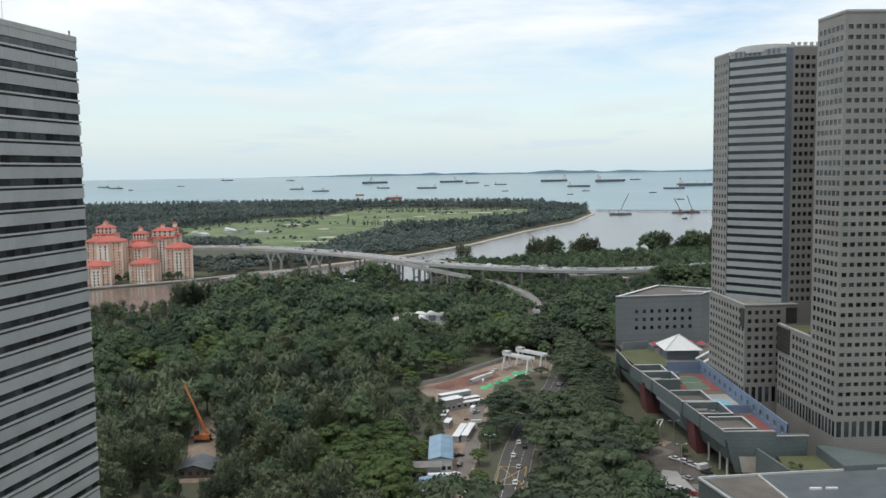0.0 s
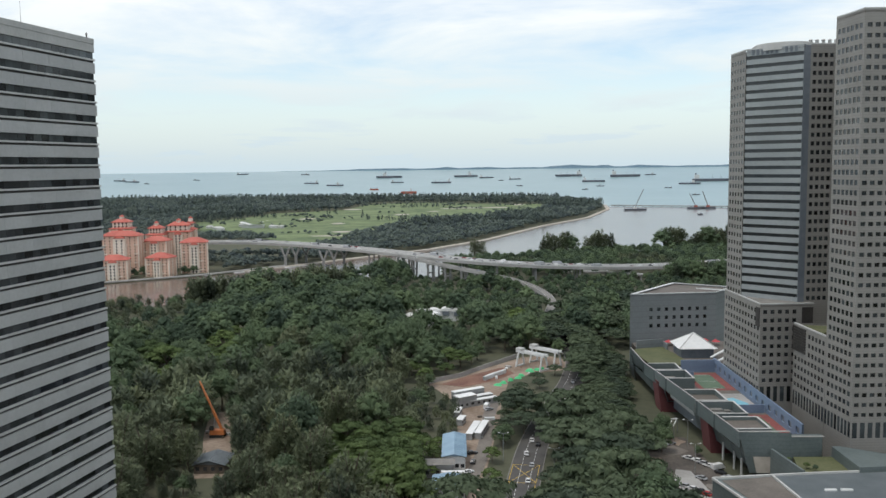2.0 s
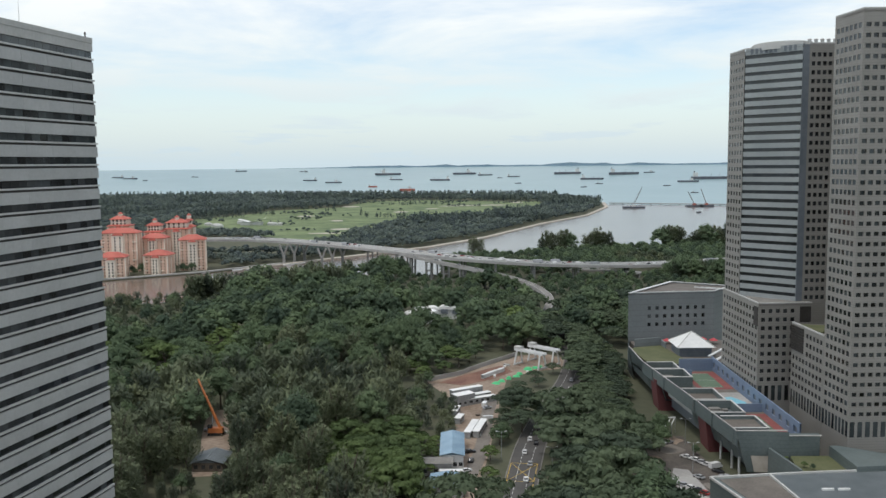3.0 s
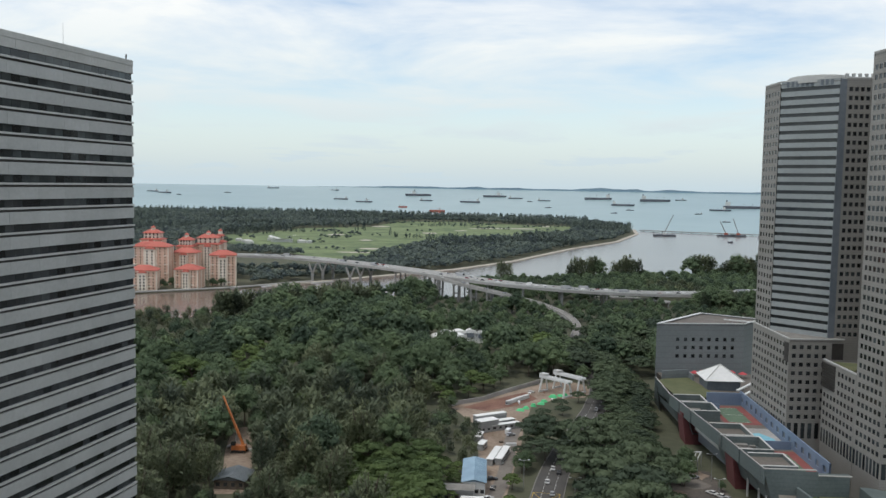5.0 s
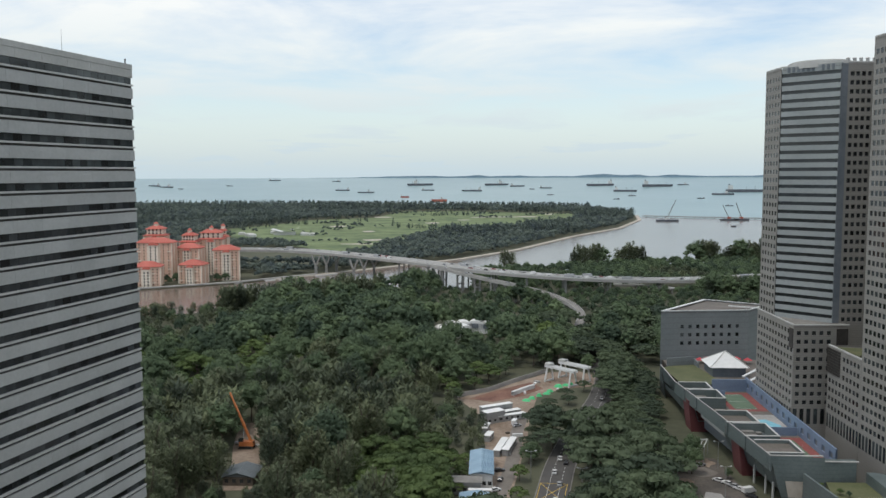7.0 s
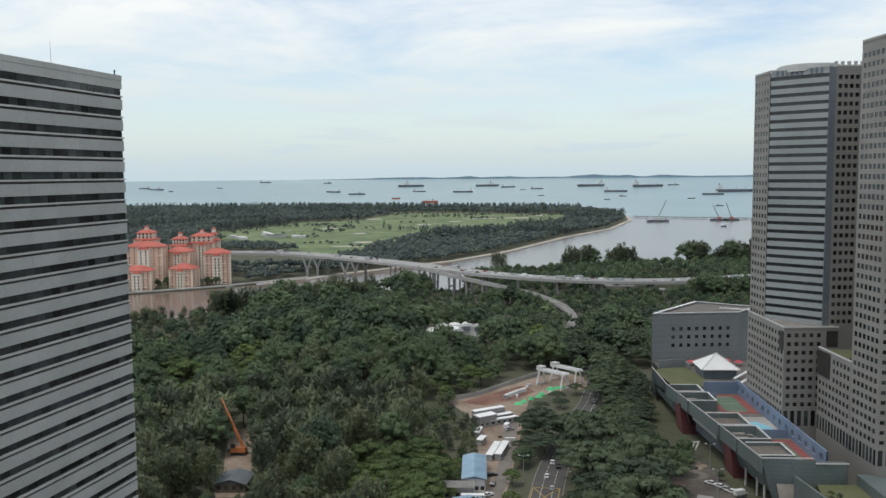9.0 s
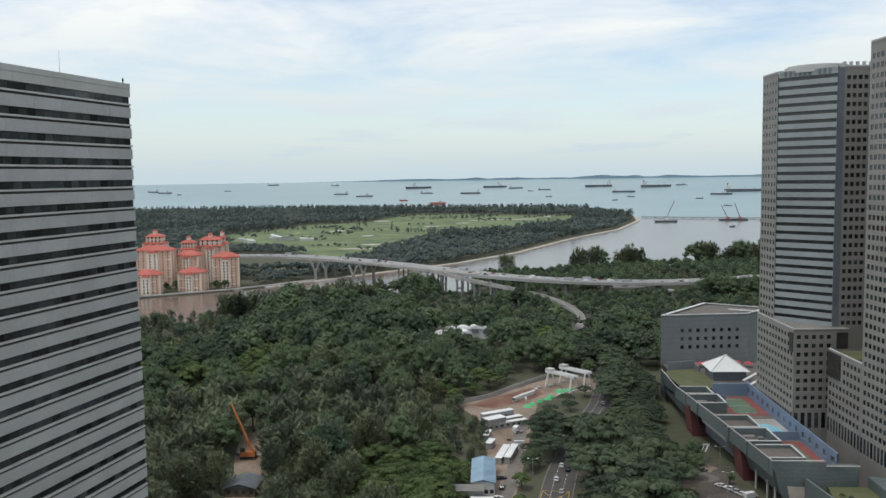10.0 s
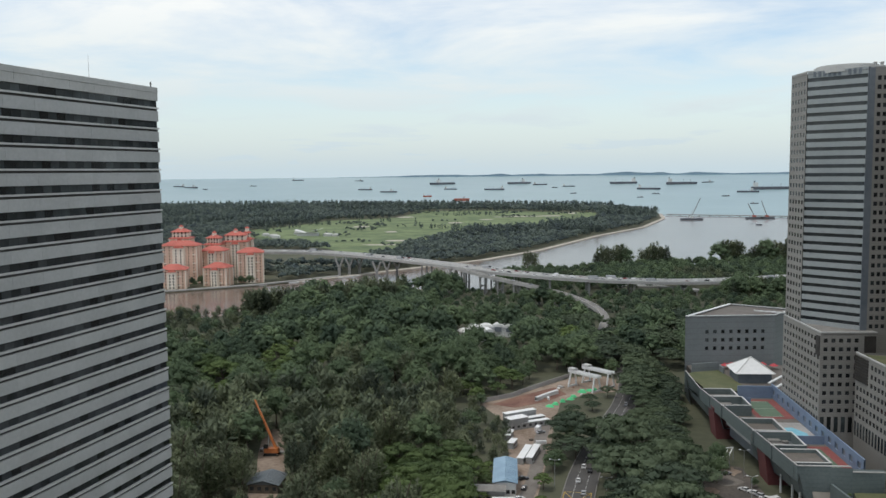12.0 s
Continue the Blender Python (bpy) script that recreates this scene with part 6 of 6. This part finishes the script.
single("site_awning", q, WHITE_TENT, "white flat awning on thin posts", "awning")


def cabin(x, y, n, ang, h=2.7, w=2.6):
    t = thing("site_cabin", (x, y, 0), "long white portable site cabin", "cabin", "site cabins")
    c, s = math.cos(ang), math.sin(ang)
    P = lambda u, v: (x + c * u - s * v, y + s * u + c * v)
    q = Build()
    q.prism([P(-n / 2, -w / 2), P(n / 2, -w / 2), P(n / 2, w / 2), P(-n / 2, w / 2)], 0, h)
    part("body", q, STEEL, t)
    q = Build()
    q.prism([P(-n / 2 - 0.2, -w / 2 - 0.2), P(n / 2 + 0.2, -w / 2 - 0.2), P(n / 2 + 0.2, w / 2 + 0.2), P(-n / 2 - 0.2, w / 2 + 0.2)], h, h + 0.18)
    part("roof", q, WHITE_TENT, t)
    for k in range(int(n // 3)):
        q = Build()
        u = -n / 2 + 1.5 + k * 3
        q.prism([P(u - 0.6, -w / 2 - 0.05), P(u + 0.6, -w / 2 - 0.05), P(u + 0.6, -w / 2), P(u - 0.6, -w / 2)], 1.1, 2.1)
        part("window", q, DARK_GLASS, t)


for spec in ((4, 404, 17, 0.55, 5.2, 3.0), (8, 401, 17, 0.55, 3.0, 3.0), (11, 396.5, 15, 0.5, 2.8, 2.6), (2.5, 393, 10, 0.6, 5.4, 5.0), (5.6, 352, 18, 1.35), (9.2, 353, 18, 1.35), (-1, 378, 9, 1.4), (0.5, 366, 7, 1.3)):
    cabin(*spec)
q = ribbon([(13, 441), (18.5, 449), (25, 457)], 1.6, 2.2, 2.0)
single("site_wall", q, WHITE_METAL, "long white hoarding along the dug earth", "hoarding")
q = ribbon([(-16, 436), (0, 448), (14, 468), (34, 494)], 0.4, 2.4, 2.4)
single("site_fence", q, CONCRETE, "grey site fence against the wood", "fence")
for k, (x, y, r) in enumerate(((20, 431, 2.6), (23, 435, 2.2), (27, 440, 1.6), (31, 445, 2.4), (33, 450, 1.8), (39, 460, 2.8), (43, 463.5, 2.6), (46, 465, 1.5))):
    q = Build()
    pts = [(x + r * math.cos(math.tau * j / 7) * random.uniform(0.7, 1.25), y + 0.8 * r * math.sin(math.tau * j / 7) * random.uniform(0.7, 1.2)) for j in range(7)]
    q.prism(pts, 0.05, 1.0 + 0.3 * (k % 3), [(x + (a - x) * 0.5, y + (c - y) * 0.5) for a, c in pts])
    single("netting_heap", q, SAFETY_GREEN, "heap under bright green safety netting", "netting", "green netting heaps")
for k in range(26):
    x, y = random.choice(((random.uniform(2, 16), random.uniform(340, 420)), (random.uniform(-6, 40), random.uniform(432, 480)), (random.uniform(-112, -90), random.uniform(328, 362))))
    if not (inside(x, y, SITE) or x < -80):
        continue
    q = Build()
    n, a, w = random.uniform(1.5, 5), random.uniform(0, 3.1), random.uniform(0.6, 1.6)
    c, s = math.cos(a), math.sin(a)
    q.prism([(x - c * n / 2 + s * w / 2, y - s * n / 2 - c * w / 2), (x + c * n / 2 + s * w / 2, y + s * n / 2 - c * w / 2), (x + c * n / 2 - s * w / 2, y + s * n / 2 + c * w / 2), (x - c * n / 2 - s * w / 2, y - s * n / 2 + c * w / 2)], 0.05, random.uniform(0.4, 1.4))
    single("material_stack", q, random.choice((CONCRETE, BARK, WHITE_METAL, STEEL, RED_EARTH)), "stack of building materials on bare earth", "materials", "material stacks")


# ---------------------------------------------------------------- vehicles
def car_meshes(paint, van=False, n=4.4, w=1.8, h=1.45):
    q = Build()
    prof = [(-n / 2, 0.35), (-n / 2, 0.85), (-n * 0.38, 0.95), (n * 0.28, 0.92), (n / 2, 0.72), (n / 2, 0.35)]
    if van:
        prof = [(-n / 2, 0.35), (-n / 2, h), (n * 0.28, h), (n * 0.40, 1.15), (n / 2, 1.0), (n / 2, 0.35)]
    i = len(q.v)
    q.v += [(x, -w / 2, z) for x, z in prof] + [(x, w / 2, z) for x, z in prof]
    m = len(prof)
    q.f += [tuple(range(i, i + m)), tuple(reversed(range(i + m, i + 2 * m)))]
    q.f += [(i + k, i + m + k, i + m + (k + 1) % m, i + (k + 1) % m) for k in range(m)]
    body = q.mesh("body", paint)
    g = Build()
    if van:
        g.box(n * 0.29, -w / 2 + 0.05, 1.2, n * 0.385, w / 2 - 0.05, h - 0.12)
    else:
        g.prism([(-n * 0.40, -w / 2 + 0.08), (n * 0.24, -w / 2 + 0.08), (n * 0.24, w / 2 - 0.08), (-n * 0.40, w / 2 - 0.08)], 0.92, h - 0.06, [(-n * 0.28, -w / 2 + 0.25), (n * 0.06, -w / 2 + 0.25), (n * 0.06, w / 2 - 0.25), (-n * 0.28, w / 2 - 0.25)])
    glass = g.mesh("glazing", DARK_GLASS)
    r = Build()
    if van:
        r.box(-n / 2 + 0.1, -w / 2 + 0.1, h, n * 0.26, w / 2 - 0.1, h + 0.05)
    else:
        r.box(-n * 0.28, -w / 2 + 0.25, h - 0.06, n * 0.06, w / 2 - 0.25, h)
    roof = r.mesh("roof", paint)
    wh = Build()
    wh.tube((0, -0.1, 0), (0, 0.1, 0), 0.32, 0.32, 10)
    return body, glass, roof, wh.mesh("wheel", RUBBER)


CAR_KINDS = [("car", *car_meshes(p), p) for p in CAR_PAINTS] + [("van", *car_meshes(CAR_PAINTS[0], True, 5.2, 2.0, 2.2), CAR_PAINTS[0]), ("bus", *car_meshes(CAR_PAINTS[1], True, 11.0, 2.5, 3.2), CAR_PAINTS[1])]
COLOURS = ["white", "silver", "black", "red", "blue", "white", "silver"]


def vehicle(i, x, y, z, ang, where):
    name, body, glass, roof, wheel, _ = CAR_KINDS[i]
    t = new(name)
    tagged(t, "%s %s %s" % (COLOURS[i], name, where), name, "vehicles " + where)
    for n, me in (("body", body), ("glazing", glass), ("roof", roof)):
        ob = new(n, me)
        ob.parent = t
    half = max(v.co.x for v in body.vertices)
    side = max(v.co.y for v in body.vertices) - 0.08
    for u in (-half * 0.6, half * 0.62):
        for v in (-side, side):
            ob = new("wheel", wheel)
            ob.parent, ob.location = t, (u, v, 0.32)
    t.matrix_basis = Matrix.LocRotScale((x, y, z), Euler((0, 0, ang)), None)


for i, x, y in ((0, 29.5, 341), (0, 26.0, 325), (2, 31.5, 336), (0, 24.2, 296), (1, 45.5, 379), (2, 50, 392), (0, 22, 278), (1, 27, 312), (0, 59, 436)):
    vehicle(i, x, y, 0.125, 1.45, "driving on the road")
rc = random.Random(5)
for k in range(84):
    s = rc.uniform(8, len(deck_line) - 3)
    j = int(s)
    a, c = Vector(deck_line[j]), Vector(deck_line[j + 1])
    p, d = a.lerp(c, s - j), (c - a).normalized()
    off = rc.choice((-8.2, -5.2, -2.4, 2.4, 5.2, 8.2))
    vehicle(rc.choice((0, 0, 1, 1, 2, 3, 5, 5, 6)), p.x - d.y * off, p.y + d.x * off, p.z - 0.54, math.atan2(d.y, d.x), "driving on the bridge")
for k in range(5):
    j = 3 + k * 4
    a, c = Vector(ramp_line[j]), Vector(ramp_line[j + 1])
    d = (c - a).normalized()
    vehicle(rc.choice((0, 1, 2)), a.x - d.y * 1.8, a.y + d.x * 1.8, a.z - 0.54, math.atan2(d.y, d.x), "driving on the slip road")
for i, x, y, a in ((5, 71.5, 288, 0.3), (0, 66, 296, 2.2), (1, 67.5, 293.8, 2.2), (0, 69, 291.6, 2.2), (2, 70, 300, 2.2), (0, 76, 294, 2.3), (1, 78.5, 290.5, 2.3), (0, 80.5, 288, 2.3), (2, 82.5, 285.6, 2.3), (3, 84, 283, 2.3), (5, 95.5, 308, 0.4), (0, 90, 316, 2.3), (1, 91.5, 313.2, 2.3), (0, 92.8, 310.5, 2.3), (2, 95, 303, 2.3), (0, 87.5, 319, 2.3), (1, 86.5, 298, 2.2), (0, 74, 282, 2.2), (4, 77, 279, 2.2), (1, 85, 336, 0.5), (2, 78, 331, 0.2), (0, 62, 286, 2.2), (0, 73, 297, 2.2), (1, 96, 298, 2.3), (0, 97, 292, 2.3)):
    vehicle(i, x, y, 0.06, a, "parked in the car park")
for i, x, y, a in ((0, 9, 398, 0.5), (5, 12.5, 390, 1.3), (2, 4.6, 326, 0.3), (0, 2.8, 305, 0.6), (2, 4.8, 316, 1.4), (1, 13.5, 386, 0.6)):
    vehicle(i, x, y, 0.11, a, "parked on the building site")


# ---------------------------------------------------------------- lamps, pergola, golf house, pontoons
def street_lamp(x, y, h=11.0):
    t = thing("street_lamp", (x, y, 0), "slender grey street lamp with twin arms", "lamp", "street lamps")
    q = Build()
    q.tube((x, y, -0.2), (x, y, h), 0.14, 0.08, 8)
    part("pole", q, STEEL, t)
    for s in (-1, 1):
        q = Build()
        q.beam((x, y, h - 0.1), (x + s * 2.2, y, h + 0.3), 0.1, 0.1)
        part("arm", q, STEEL, t)
        q = Build()
        q.box(x + s * 1.7 - 0.4, y - 0.16, h + 0.18, x + s * 1.7 + 0.4, y + 0.16, h + 0.38)
        part("lamp_head", q, WHITE_METAL, t)


for x, y in ((91, 333), (57, 300), (60, 283), (86, 304), (70, 322), (38, 345), (16.5, 318), (34, 300)):
    street_lamp(x, y)
pg = thing("entrance_canopy", (84, 342, 0), "white steel lattice canopy on posts", "canopy")
for k in range(5):
    q = Build()
    q.beam((79 + k * 2.0, 335 + k * 1.4, 6), (83 + k * 2.0, 349 + k * 0.4, 6), 0.35, 0.4)
    part("rafter", q, WHITE_METAL, pg)
for a, c in (((79, 335), (87.5, 341)), ((83, 349), (91.5, 351))):
    q = Build()
    q.beam((*a, 6.3), (*c, 6.3), 0.4, 0.4)
    part("purlin", q, WHITE_METAL, pg)
    for p in (a, c):
        q = Build()
        q.tube((*p, 0), (*p, 6.2), 0.15, 0.15, 8)
        part("post", q, STEEL, pg)

club = thing("golf_clubhouse", (-385, 1600, 0), "white golf clubhouse with an upswept wing roof", "building")
q = Build()
q.box(-408, 1596, 0, -368, 1610, 6)
part("wall", q, SHIP_WHITE, club)
q = Build()
q.face((-412, 1592, 12), (-392, 1592, 6.5), (-392, 1612, 6.5), (-412, 1612, 12))
q.face((-392, 1592, 6.5), (-358, 1592, 15), (-358, 1612, 15), (-392, 1612, 6.5))
q.face((-412, 1612, 11), (-392, 1612, 5.5), (-392, 1592, 5.5), (-412, 1592, 11))
q.face((-392, 1612, 5.5), (-358, 1612, 14), (-358, 1592, 14), (-392, 1592, 5.5))
part("wing_roof", q, WHITE_TENT, club, "white upswept wing roof")
for k, (x, y, n) in enumerate(((-435, 1547, 14), (-446, 1570, 18), (-345, 1590, 16), (-330, 1585, 8), (-352, 1600, 10), (-470, 1600, 12), (-420, 1640, 9))):
    t = thing("golf_outbuilding", (x, y, 0), "small white outbuilding beside the golf course", "building", "golf outbuildings")
    q = Build()
    q.box(x - n / 2, y - 4, 0, x + n / 2, y + 4, 4)
    part("wall", q, SHIP_WHITE, t)
    q = Build()
    q.prism([(x - n / 2 - 0.6, y - 4.6), (x + n / 2 + 0.6, y - 4.6), (x + n / 2 + 0.6, y + 4.6), (x - n / 2 - 0.6, y + 4.6)], 4, 6, [(x - n / 4, y - 0.3), (x + n / 4, y - 0.3), (x + n / 4, y + 0.3), (x - n / 4, y + 0.3)])
    part("roof", q, PARAPET, t)
for k, (x, y, w, d) in enumerate(((-20, 2240, 34, 9), (40, 2262, 60, 12), (105, 2275, 40, 14), (-130, 1990, 22, 14), (-240, 1700, 16, 12), (-200, 1480, 26, 10), (-215, 1395, 40, 6), (-60, 2120, 20, 10), (-330, 1860, 22, 14), (-280, 2250, 30, 16), (170, 2420, 24, 18))):
    q = Build()
    ring = [(x + w * (0.8 + 0.3 * noise.noise((j * 0.9, k * 3.1, 0))) * math.cos(math.tau * j / 14), y + d * 1.6 * math.sin(math.tau * j / 14)) for j in range(14)]
    q.prism(ring, 0.2, 0.34)
    single("sand_bunker", q, SAND, "pale sand bunker in the grass", "bunker", "bunkers")
for a, c in (((-246, 918), (-220, 938)), ((-200, 962), (-178, 985))):
    q = ribbon([a, c], 4.5, 0.0, 1.4)
    single("pontoon", q, WHITE_METAL, "white floating pontoon at the river bank", "pontoon", "pontoons")
